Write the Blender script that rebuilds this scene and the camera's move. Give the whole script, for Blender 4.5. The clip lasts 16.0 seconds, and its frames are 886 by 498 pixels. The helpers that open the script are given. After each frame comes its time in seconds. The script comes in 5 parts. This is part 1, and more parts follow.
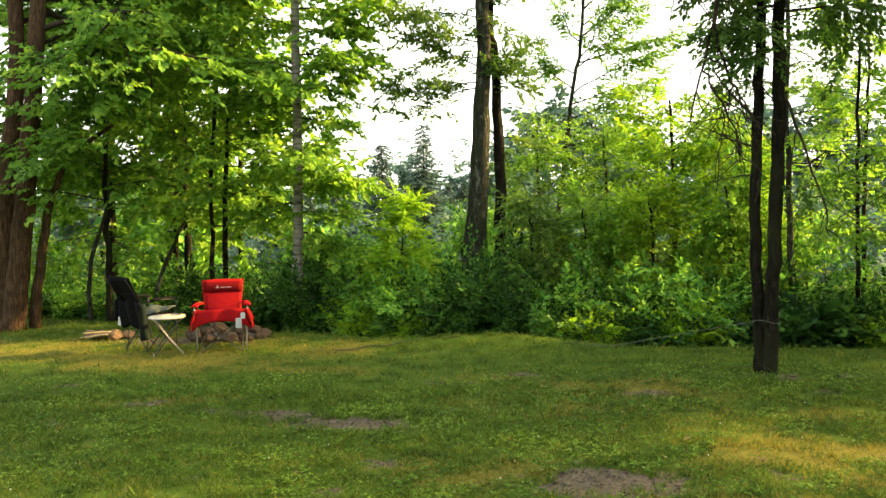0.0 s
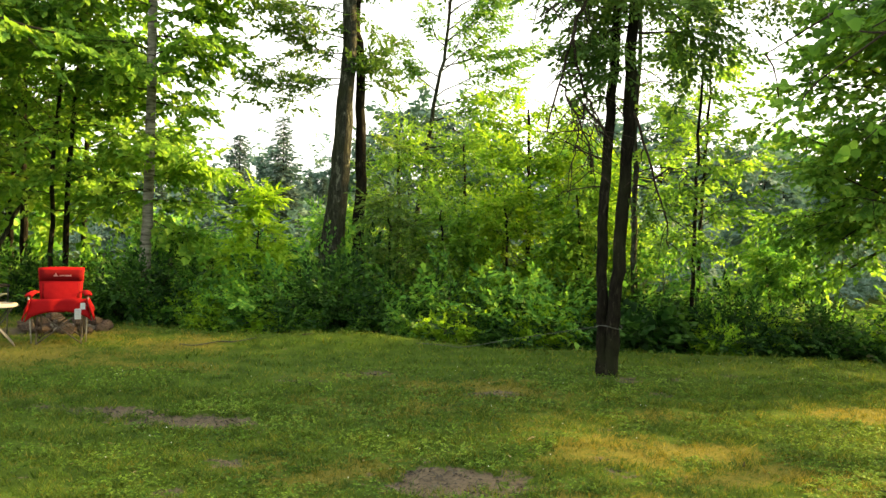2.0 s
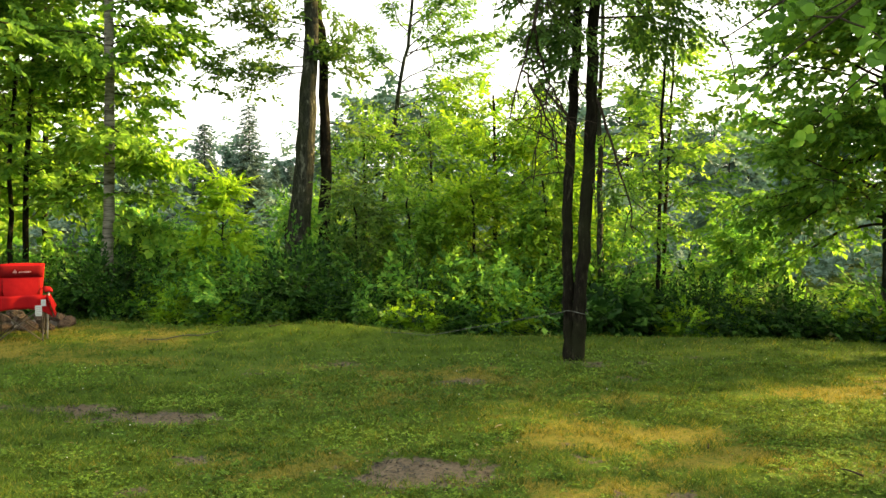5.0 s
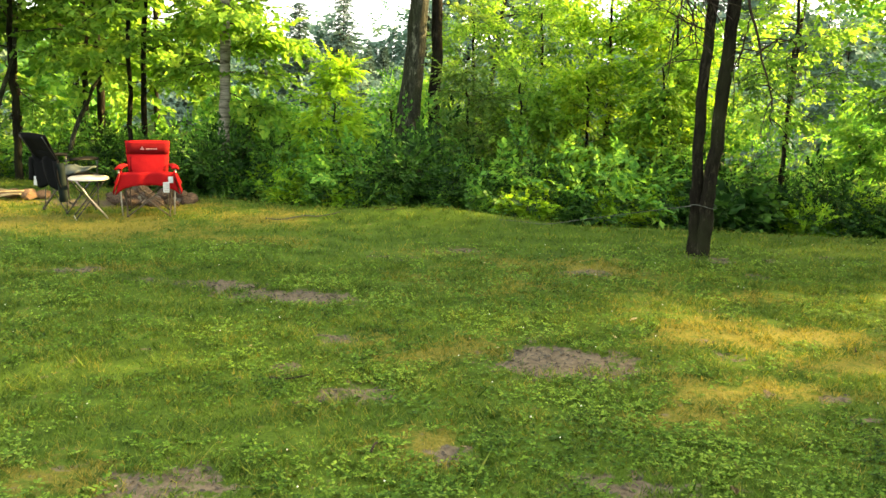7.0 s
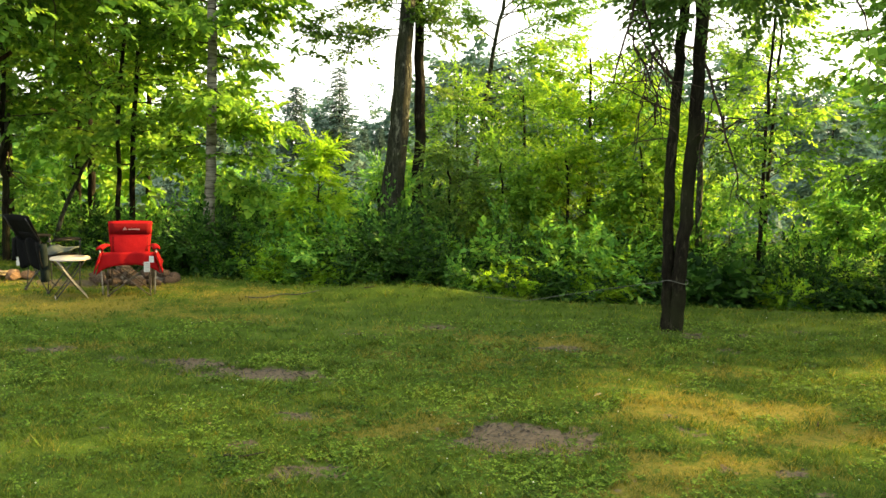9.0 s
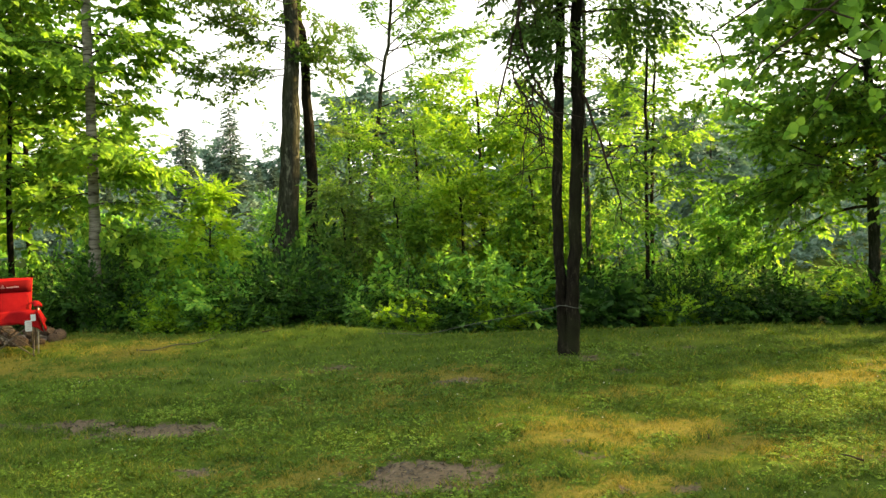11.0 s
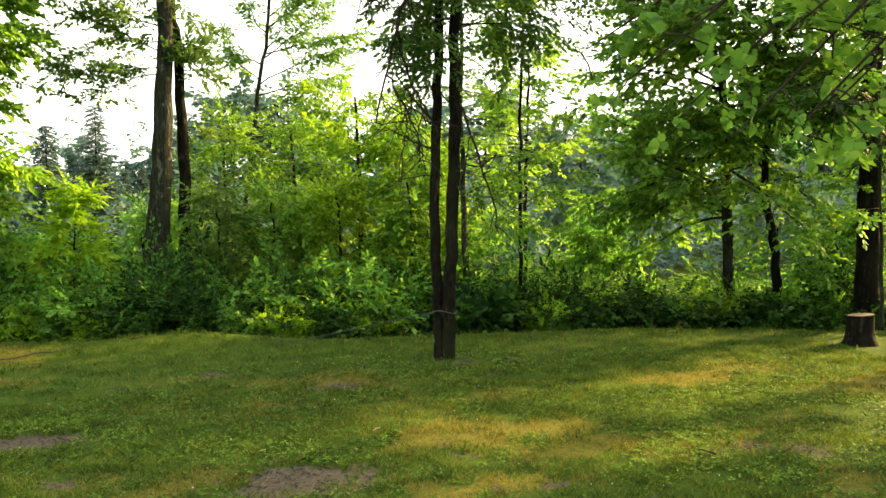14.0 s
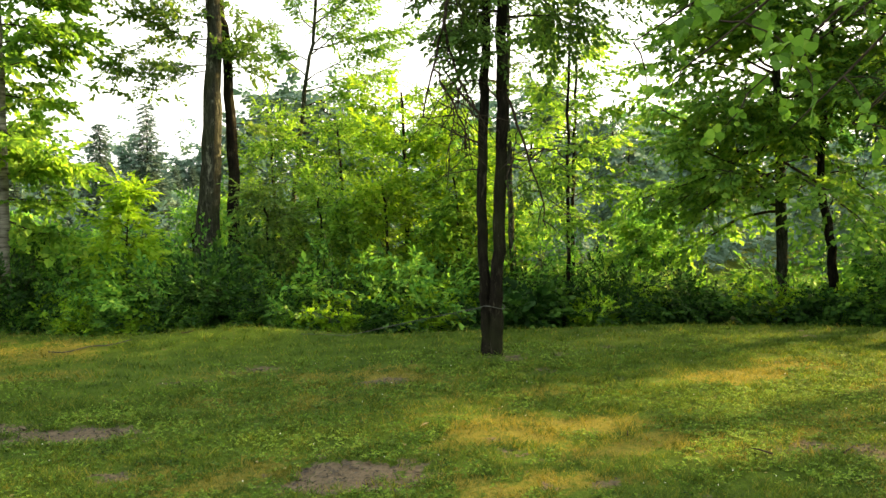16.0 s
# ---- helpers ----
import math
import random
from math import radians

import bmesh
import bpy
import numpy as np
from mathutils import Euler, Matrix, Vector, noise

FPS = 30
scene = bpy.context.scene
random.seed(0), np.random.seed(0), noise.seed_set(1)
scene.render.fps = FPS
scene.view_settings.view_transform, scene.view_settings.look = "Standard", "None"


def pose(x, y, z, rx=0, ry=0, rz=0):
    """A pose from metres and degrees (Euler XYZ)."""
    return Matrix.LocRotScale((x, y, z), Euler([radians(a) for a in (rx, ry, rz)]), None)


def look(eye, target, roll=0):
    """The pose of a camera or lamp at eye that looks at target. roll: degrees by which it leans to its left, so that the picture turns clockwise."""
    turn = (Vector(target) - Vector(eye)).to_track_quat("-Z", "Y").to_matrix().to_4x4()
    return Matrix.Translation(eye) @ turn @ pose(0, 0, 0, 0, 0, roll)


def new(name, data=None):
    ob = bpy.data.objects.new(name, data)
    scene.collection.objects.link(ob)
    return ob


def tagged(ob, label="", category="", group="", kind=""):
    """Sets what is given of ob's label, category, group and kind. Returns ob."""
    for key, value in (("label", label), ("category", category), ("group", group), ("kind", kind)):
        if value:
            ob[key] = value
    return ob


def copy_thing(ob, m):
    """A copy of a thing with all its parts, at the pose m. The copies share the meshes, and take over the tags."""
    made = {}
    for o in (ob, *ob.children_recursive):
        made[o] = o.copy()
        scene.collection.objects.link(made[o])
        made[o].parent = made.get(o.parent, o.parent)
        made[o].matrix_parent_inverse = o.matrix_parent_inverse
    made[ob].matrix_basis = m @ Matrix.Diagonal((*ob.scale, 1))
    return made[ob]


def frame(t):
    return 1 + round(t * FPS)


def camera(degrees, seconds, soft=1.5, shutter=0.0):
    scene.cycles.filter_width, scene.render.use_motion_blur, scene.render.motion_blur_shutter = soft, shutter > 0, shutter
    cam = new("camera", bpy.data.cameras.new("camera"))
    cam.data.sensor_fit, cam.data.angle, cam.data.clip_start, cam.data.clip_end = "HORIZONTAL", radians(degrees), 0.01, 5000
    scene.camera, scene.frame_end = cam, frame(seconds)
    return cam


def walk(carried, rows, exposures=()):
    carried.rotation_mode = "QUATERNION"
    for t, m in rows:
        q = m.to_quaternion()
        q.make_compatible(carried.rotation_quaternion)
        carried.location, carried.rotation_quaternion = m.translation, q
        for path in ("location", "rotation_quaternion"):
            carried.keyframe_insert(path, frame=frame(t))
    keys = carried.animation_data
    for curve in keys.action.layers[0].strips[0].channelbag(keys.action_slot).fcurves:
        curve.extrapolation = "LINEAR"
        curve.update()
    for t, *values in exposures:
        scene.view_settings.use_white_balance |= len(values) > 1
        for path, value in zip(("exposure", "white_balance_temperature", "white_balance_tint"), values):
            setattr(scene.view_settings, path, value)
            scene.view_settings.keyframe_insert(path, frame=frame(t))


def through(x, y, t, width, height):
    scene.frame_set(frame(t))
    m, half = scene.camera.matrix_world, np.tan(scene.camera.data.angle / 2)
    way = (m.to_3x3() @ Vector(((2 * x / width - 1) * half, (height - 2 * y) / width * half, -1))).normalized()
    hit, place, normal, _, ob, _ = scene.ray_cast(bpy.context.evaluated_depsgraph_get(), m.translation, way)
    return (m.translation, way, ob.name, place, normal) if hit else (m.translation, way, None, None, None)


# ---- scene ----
cam = camera(55.0, 16.0)
EXPOSURES = [(t, e, 7300, 5) for t, e in ((0, 2.6), (3.5, 2.56), (5.8, 2.6), (6.2, 2.9), (6.5, 3.1), (7, 3.22), (8, 3.16), (8.5, 2.88), (10.8, 2.54), (14, 2.5), (16, 2.62))]
PATH = [
    (0, (0.145, 0.021, 1.851), (0.123, 2.018, 1.741), -1.3),
    (0.2, (0.157, -0.032, 1.902), (0.261, 1.962, 1.786), -0.8),
    (0.5, (0.175, -0.001, 1.854), (0.386, 1.985, 1.751), -0.0),
    (1, (0.158, -0.003, 1.857), (0.411, 1.978, 1.752), 0.8),
    (1.5, (0.152, 0.009, 1.858), (0.435, 1.986, 1.747), 1.4),
    (2, (0.147, 0.015, 1.863), (0.457, 1.987, 1.749), 1.6),
    (2.5, (0.148, 0.02, 1.864), (0.481, 1.989, 1.75), 1.8),
    (3, (0.154, 0.024, 1.869), (0.505, 1.99, 1.753), 1.7),
    (3.5, (0.156, 0.034, 1.865), (0.522, 1.996, 1.749), 1.7),
    (5.8, (0.22, 0.037, 1.904), (0.567, 1.994, 1.684), -0.5),
    (6, (0.126, 0.143, 1.829), (0.409, 2.099, 1.523), 0.1),
    (6.2, (0.036, 0.17, 1.945), (0.25, 2.119, 1.553), -0.0),
    (6.5, (-0.119, 0.181, 1.861), (0.08, 2.128, 1.448), 1.0),
    (7, (-0.225, 0.184, 1.891), (-0.033, 2.131, 1.476), 1.7),
    (7.5, (-0.285, 0.201, 1.887), (-0.092, 2.143, 1.447), 3.9),
    (8, (-0.233, 0.164, 1.888), (-0.042, 2.105, 1.443), 4.7),
    (8.5, (-0.016, 0.106, 1.891), (0.145, 2.075, 1.581), 2.1),
    (10.8, (0.129, 0.052, 1.941), (0.476, 2.015, 1.777), -1.5),
    (11, (0.133, 0.06, 1.947), (0.547, 2.011, 1.787), -1.5),
    (11.5, (0.109, 0.044, 1.957), (0.583, 1.982, 1.808), -1.3),
    (12, (0.107, 0.035, 1.952), (0.646, 1.956, 1.803), -1.0),
    (12.5, (0.103, 0.018, 1.956), (0.694, 1.923, 1.807), -0.6),
    (13, (0.098, 0.015, 1.951), (0.717, 1.911, 1.802), -0.4),
    (13.5, (0.105, -0.021, 1.954), (0.769, 1.859, 1.807), -0.3),
    (14, (0.093, -0.02, 1.952), (0.785, 1.85, 1.802), -0.4),
    (14.5, (0.094, -0.005, 1.953), (0.807, 1.857, 1.8), -0.3),
    (15, (0.09, 0.025, 1.95), (0.799, 1.889, 1.794), -0.4),
    (15.5, (0.089, 0.031, 1.949), (0.756, 1.91, 1.792), -0.6),
    (16, (0.092, 0.039, 1.942), (0.683, 1.943, 1.782), -0.7),
]
walk(cam, [(t, look(eye, target, roll)) for t, eye, target, roll in PATH], EXPOSURES)

# ---- light ----
SUN_DIR = Vector((0.907, 0.193, 0.375)).normalized()    # towards the sun: low, to the right and ahead
world = bpy.data.worlds.new("world")
scene.world = world
world.use_nodes = True
wn = world.node_tree.nodes
wl = world.node_tree.links
sky = wn.new("ShaderNodeTexSky")
sky.sky_type = 'NISHITA'
sky.sun_disc = False
sky.sun_elevation = math.asin(SUN_DIR.z)
sky.sun_rotation = math.atan2(SUN_DIR.x, SUN_DIR.y)
sky.air_density, sky.dust_density, sky.ozone_density = 1.0, 4.0, 1.0
veil = wn.new("ShaderNodeMixRGB")                      # thin high cloud whitens the sky
veil.inputs[0].default_value = 0.62
veil.inputs[2].default_value = (9.5, 9.6, 9.9, 1)
wl.new(sky.outputs[0], veil.inputs[1])
wl.new(veil.outputs[0], wn["Background"].inputs[0])
wn["Background"].inputs[1].default_value = 0.068

sun = new("sun", bpy.data.lights.new("sun", 'SUN'))
sun.data.energy = 5.0
sun.data.angle = radians(2.0)
sun.data.color = (1.0, 0.69, 0.31)
sun.matrix_basis = look(SUN_DIR * 60, (0, 0, 0))


# ---- materials ----
def mat(name, build):
    m = bpy.data.materials.new(name)
    m.use_nodes = True
    nt = m.node_tree
    build(nt, nt.nodes["Principled BSDF"], nt.nodes["Material Output"])
    return m


def node(nt, kind, **values):
    n = nt.nodes.new(kind)
    for k, v in values.items():
        n.inputs[k.replace("_", " ")].default_value = v
    return n


def noise_tex(nt, scale, detail=4.0, stretch=None, rough=0.6):
    n = node(nt, "ShaderNodeTexNoise", Scale=scale, Detail=detail, Roughness=rough)
    co = nt.nodes.new("ShaderNodeTexCoord")
    if stretch:
        mp = nt.nodes.new("ShaderNodeMapping")
        mp.inputs["Scale"].default_value = stretch
        nt.links.new(co.outputs["Object"], mp.inputs[0])
        nt.links.new(mp.outputs[0], n.inputs["Vector"])
    else:
        nt.links.new(co.outputs["Object"], n.inputs["Vector"])
    return n.outputs["Fac"]


def ramp(nt, fac, *stops):
    r = nt.nodes.new("ShaderNodeValToRGB")
    e = r.color_ramp.elements
    while len(e) < len(stops):
        e.new(0.5)
    for el, (p, c) in zip(e, stops):
        el.position, el.color = p, (*c, 1)
    nt.links.new(fac, r.inputs[0])
    return r.outputs[0]


def mix(nt, fac, a, b, mode='MIX'):
    n = nt.nodes.new("ShaderNodeMixRGB")
    n.blend_type = mode
    for i, v in enumerate((fac, a, b)):
        if isinstance(v, (int, float)):
            n.inputs[i].default_value = v
        elif isinstance(v, tuple):
            n.inputs[i].default_value = (*v, 1)
        else:
            nt.links.new(v, n.inputs[i])
    return n.outputs[0]


def bump(nt, bsdf, height, strength, dist=0.01):
    b = node(nt, "ShaderNodeBump", Strength=strength, Distance=dist)
    nt.links.new(height, b.inputs["Height"])
    nt.links.new(b.outputs[0], bsdf.inputs["Normal"])


def plain(name, c1, c2, scale=30, rough=0.8, metal=0.0, bumpy=0.3, dist=0.004):
    def build(nt, p, out):
        f = noise_tex(nt, scale, 5)
        nt.links.new(ramp(nt, f, (0.3, c1), (0.7, c2)), p.inputs["Base Color"])
        p.inputs["Roughness"].default_value = rough
        p.inputs["Metallic"].default_value = metal
        p.inputs["Specular IOR Level"].default_value = 0.12 if rough > 0.75 else 0.4
        bump(nt, p, f, bumpy, dist)
    return mat(name, build)


def bark(name, dark, light, moss=None, scale=9):
    def build(nt, p, out):
        f = noise_tex(nt, scale, 8, (3.5, 3.5, 0.7), 0.7)
        g = noise_tex(nt, 1.6, 3)
        c = ramp(nt, f, (0.32, tuple(v * 0.35 for v in dark)), (0.5, dark), (0.72, light))
        if moss:
            c = mix(nt, ramp(nt, g, (0.5, (0, 0, 0)), (0.68, (0.75, 0.75, 0.75))), c, moss)
            flake = noise_tex(nt, 7, 6, (1.6, 1.6, 0.55), 0.75)
            c = mix(nt, ramp(nt, flake, (0.57, (0, 0, 0)), (0.66, (0.8, 0.8, 0.8))), c, tuple(v * 2.2 for v in light))
        nt.links.new(c, p.inputs["Base Color"])
        p.inputs["Roughness"].default_value = 0.92
        p.inputs["Specular IOR Level"].default_value = 0.06
        bump(nt, p, f, 1.0, 0.03)
    return mat(name, build)


def birch_bark(nt, p, out):
    f = noise_tex(nt, 5, 5, (1, 1, 6), 0.6)
    g = noise_tex(nt, 2.0, 4)
    c = ramp(nt, f, (0.36, (0.03, 0.027, 0.022)), (0.44, (0.13, 0.125, 0.105)), (0.7, (0.30, 0.29, 0.25)))
    nt.links.new(mix(nt, ramp(nt, g, (0.45, (0, 0, 0)), (0.75, (0.6, 0.6, 0.6))), c, (0.07, 0.07, 0.045)), p.inputs["Base Color"])
    p.inputs["Roughness"].default_value = 0.85
    p.inputs["Specular IOR Level"].default_value = 0.1
    bump(nt, p, f, 0.5, 0.01)


def leaf(name, lo, mid, hi, through=0.42, warm=1.0, gloss=0.09):
    """Leaf blades: each one a shade of its own; light passes through the blade."""
    def build(nt, p, out):
        g = nt.nodes.new("ShaderNodeNewGeometry")
        big = noise_tex(nt, 0.9, 2)
        jit = node(nt, "ShaderNodeMath")
        jit.operation = 'MULTIPLY_ADD'
        nt.links.new(g.outputs["Random Per Island"], jit.inputs[0])
        jit.inputs[1].default_value = 0.6
        sub = node(nt, "ShaderNodeMath")
        sub.operation = 'MULTIPLY_ADD'
        nt.links.new(big, sub.inputs[0])
        sub.inputs[1].default_value, sub.inputs[2].default_value = 1.4, -0.5
        nt.links.new(sub.outputs[0], jit.inputs[2])
        c = ramp(nt, jit.outputs[0], (0.1, lo), (0.5, mid), (0.95, hi))
        nt.links.new(c, p.inputs["Base Color"])
        p.inputs["Roughness"].default_value = 0.62
        p.inputs["Specular IOR Level"].default_value = gloss
        t = nt.nodes.new("ShaderNodeBsdfTranslucent")
        nt.links.new(mix(nt, 1.0, c, (1.32 * warm, 1.35, 1.0), 'MULTIPLY'), t.inputs[0])
        m = nt.nodes.new("ShaderNodeMixShader")
        m.inputs[0].default_value = through
        nt.links.new(p.outputs[0], m.inputs[1])
        nt.links.new(t.outputs[0], m.inputs[2])
        nt.links.new(m.outputs[0], out.inputs[0])
    return mat(name, build)


def attr(nt, name):
    a = nt.nodes.new("ShaderNodeAttribute")
    a.attribute_name = name
    return a.outputs["Fac"]


def turf(name, green_lo, green_hi, dry_sun_lo, dry_sun_hi, soil, blades):
    """Lawn: green, straw-dry, yellowed for painted sun, and bare where the lawn is so; the same for soil sheet and
    blades.
    """
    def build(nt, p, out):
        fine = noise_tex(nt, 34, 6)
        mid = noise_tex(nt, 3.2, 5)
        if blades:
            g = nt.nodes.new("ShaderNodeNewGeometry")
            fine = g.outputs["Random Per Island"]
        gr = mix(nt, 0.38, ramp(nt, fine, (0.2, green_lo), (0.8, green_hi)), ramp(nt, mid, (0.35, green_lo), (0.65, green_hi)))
        dr = ramp(nt, fine, (0.2, dry_sun_lo), (0.8, dry_sun_hi))
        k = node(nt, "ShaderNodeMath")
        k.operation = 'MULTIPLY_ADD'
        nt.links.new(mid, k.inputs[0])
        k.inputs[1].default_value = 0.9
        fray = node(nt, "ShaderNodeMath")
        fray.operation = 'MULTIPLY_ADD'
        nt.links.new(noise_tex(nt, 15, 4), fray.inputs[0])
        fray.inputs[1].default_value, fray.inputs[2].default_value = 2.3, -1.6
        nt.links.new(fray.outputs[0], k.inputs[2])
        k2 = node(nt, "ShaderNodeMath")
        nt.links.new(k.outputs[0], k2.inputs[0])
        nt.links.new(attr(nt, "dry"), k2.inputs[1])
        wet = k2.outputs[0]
        if blades:
            k4 = node(nt, "ShaderNodeMath")
            k4.operation = 'MULTIPLY_ADD'
            nt.links.new(g.outputs["Random Per Island"], k4.inputs[0])
            k4.inputs[1].default_value = 1.15
            nt.links.new(wet, k4.inputs[2])
            k5 = node(nt, "ShaderNodeMath")
            k5.operation = 'SUBTRACT'
            nt.links.new(k4.outputs[0], k5.inputs[0])
            k5.inputs[1].default_value = 0.62
            wet = k5.outputs[0]
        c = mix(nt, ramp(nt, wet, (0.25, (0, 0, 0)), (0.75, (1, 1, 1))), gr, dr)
        if not blades:
            so = ramp(nt, noise_tex(nt, 22, 7), (0.3, tuple(v * 0.45 for v in soil)), (0.65, soil))
            k3 = node(nt, "ShaderNodeMath")
            nt.links.new(k.outputs[0], k3.inputs[0])
            nt.links.new(attr(nt, "bare"), k3.inputs[1])
            c = mix(nt, ramp(nt, k3.outputs[0], (0.35, (0, 0, 0)), (0.6, (1, 1, 1))), c, so)
            bump(nt, p, noise_tex(nt, 45, 8), 0.9, 0.02)
        nt.links.new(c, p.inputs["Base Color"])
        p.inputs["Roughness"].default_value = 0.75
        p.inputs["Specular IOR Level"].default_value = 0.15 if blades else 0.03
        if blades:
            t = nt.nodes.new("ShaderNodeBsdfTranslucent")
            nt.links.new(mix(nt, 1.0, c, (1.5, 1.4, 0.8), 'MULTIPLY'), t.inputs[0])
            m = nt.nodes.new("ShaderNodeMixShader")
            m.inputs[0].default_value = 0.3
            nt.links.new(p.outputs[0], m.inputs[1])
            nt.links.new(t.outputs[0], m.inputs[2])
            nt.links.new(m.outputs[0], out.inputs[0])
    return mat(name, build)


def fabric(name, c1, c2, through=0.0):
    def build(nt, p, out):
        f = noise_tex(nt, 240, 2)
        g = noise_tex(nt, 7, 3)
        c = mix(nt, 0.4, ramp(nt, f, (0.3, c1), (0.7, c2)), ramp(nt, g, (0.3, c1), (0.7, c2)))
        nt.links.new(c, p.inputs["Base Color"])
        p.inputs["Roughness"].default_value = 0.8
        p.inputs["Specular IOR Level"].default_value = 0.06
        bump(nt, p, g, 0.4, 0.02)
        if through:
            t = nt.nodes.new("ShaderNodeBsdfTranslucent")
            nt.links.new(c, t.inputs[0])
            m = nt.nodes.new("ShaderNodeMixShader")
            m.inputs[0].default_value = through
            nt.links.new(p.outputs[0], m.inputs[1])
            nt.links.new(t.outputs[0], m.inputs[2])
            nt.links.new(m.outputs[0], out.inputs[0])
    return mat(name, build)


def water_mat(nt, p, out):
    p.inputs["Base Color"].default_value = (0.03, 0.036, 0.03, 1)
    p.inputs["Roughness"].default_value = 0.3
    p.inputs["Specular IOR Level"].default_value = 0.2
    bump(nt, p, noise_tex(nt, 1.5, 3), 0.15, 0.02)


def ring_wood(nt, p, out):
    co = nt.nodes.new("ShaderNodeTexCoord")
    w = node(nt, "ShaderNodeTexWave", Scale=12.0, Distortion=2.5, Detail=3.0)
    w.wave_type, w.rings_direction = 'RINGS', 'Z'
    nt.links.new(co.outputs["Object"], w.inputs[0])
    nt.links.new(ramp(nt, w.outputs["Fac"], (0.2, (0.045, 0.032, 0.019)), (0.8, (0.105, 0.078, 0.047))), p.inputs["Base Color"])
    p.inputs["Roughness"].default_value = 0.85
    bump(nt, p, noise_tex(nt, 40, 4), 0.5, 0.006)


BARK = bark("dark_bark", (0.0074, 0.0068, 0.0048), (0.023, 0.0215, 0.0148), (0.017, 0.020, 0.009))
BARK_GREY = bark("grey_bark", (0.022, 0.0245, 0.0175), (0.070, 0.075, 0.056), (0.026, 0.031, 0.014))
BARK_WARM = bark("warm_bark", (0.046, 0.029, 0.017), (0.125, 0.078, 0.043))
TWIG = plain("twig_bark", (0.015, 0.011, 0.008), (0.045, 0.035, 0.026), 20, 0.9)
BIRCH = mat("birch_bark", birch_bark)
L_MAPLE = leaf("maple_leaf", (0.036, 0.095, 0.016), (0.108, 0.235, 0.034), (0.205, 0.33, 0.048), 0.46)
L_BRIGHT = leaf("young_leaf", (0.045, 0.12, 0.018), (0.145, 0.285, 0.038), (0.24, 0.36, 0.055), 0.56)
# dark plants, and shade low along the rim put into the leaf colour
L_DARK_SHADED = leaf("dark_shaded_leaf", (0.004, 0.018, 0.004), (0.016, 0.055, 0.009), (0.075, 0.17, 0.027), 0.25, 1.0, 0.12)
L_SHRUB = leaf("shrub_leaf", (0.026, 0.095, 0.020), (0.102, 0.260, 0.044), (0.25, 0.42, 0.066), 0.42)
L_YOUNG = leaf("fresh_leaf", (0.11, 0.24, 0.018), (0.20, 0.36, 0.03), (0.30, 0.43, 0.04), 0.55)
L_OAK = leaf("oak_leaf", (0.042, 0.095, 0.022), (0.075, 0.145, 0.028), (0.15, 0.23, 0.04), 0.38)
# distance haze put into the far leaf and spruce colours: pale, bluish, even
L_FAR_HAZED = leaf("hazed_far_leaf", (0.066, 0.112, 0.088), (0.085, 0.142, 0.110), (0.108, 0.172, 0.132), 0.2, 0.8, 0.05)
L_SPRUCE_HAZED = leaf("hazed_spruce_needles", (0.040, 0.070, 0.060), (0.058, 0.094, 0.076), (0.082, 0.124, 0.096), 0.15, 0.7, 0.05)
L_FERN = leaf("fern_frond", (0.055, 0.135, 0.012), (0.150, 0.285, 0.024), (0.29, 0.41, 0.04), 0.52)
GREEN_LO, GREEN_HI = (0.012, 0.036, 0.005), (0.116, 0.188, 0.024)
# straw yellow, which also colours the painted sun patches
DRY_SUN_LO, DRY_SUN_HI = (0.066, 0.082, 0.012), (0.200, 0.168, 0.036)
SOIL = (0.125, 0.101, 0.071)
# sheet colours scaled down: shade between the blades is put into them
TURF = turf("turf", tuple(v * 0.6 for v in GREEN_LO), tuple(v * 0.68 for v in GREEN_HI), tuple(v * 0.7 for v in DRY_SUN_LO), tuple(v * 0.85 for v in DRY_SUN_HI), SOIL, False)
BLADE = turf("grass_blade", GREEN_LO, GREEN_HI, DRY_SUN_LO, DRY_SUN_HI, SOIL, True)
CLOVER = leaf("clover_leaf", (0.008, 0.026, 0.003), (0.056, 0.120, 0.012), (0.18, 0.27, 0.036), 0.3, 1.0, 0.1)
FLOWER = plain("clover_flower", (0.40, 0.40, 0.34), (0.55, 0.55, 0.48), 60, 0.8)
RED = fabric("red_polyester", (0.20, 0.004, 0.006), (0.31, 0.008, 0.010), 0.12)
RED_MESH = fabric("dark_red_mesh", (0.095, 0.003, 0.004), (0.15, 0.005, 0.006), 0.3)
BLACK = fabric("black_polyester", (0.0012, 0.0016, 0.0018), (0.0035, 0.0045, 0.005))
DARKGREEN = fabric("dark_green_cloth", (0.003, 0.006, 0.005), (0.009, 0.015, 0.013))
GREYGREEN = fabric("grey_green_cloth", (0.025, 0.034, 0.032), (0.065, 0.08, 0.072))
STEEL = plain("grey_painted_steel", (0.22, 0.21, 0.19), (0.34, 0.32, 0.28), 40, 0.45, 0.6)
GUNMETAL = plain("grey_brown_steel", (0.045, 0.038, 0.030), (0.10, 0.085, 0.065), 40, 0.5, 0.5)
DARK_STEEL = plain("black_painted_steel", (0.012, 0.012, 0.013), (0.03, 0.03, 0.03), 40, 0.45, 0.3)
CREAM = plain("cream_table_top", (0.40, 0.335, 0.235), (0.50, 0.43, 0.32), 14, 0.5)
WHITE = plain("white_card", (0.34, 0.36, 0.38), (0.46, 0.48, 0.49), 20, 0.6)
STONE = plain("field_stone", (0.018, 0.014, 0.011), (0.12, 0.086, 0.062), 7, 0.9, 0.0, 0.8, 0.03)
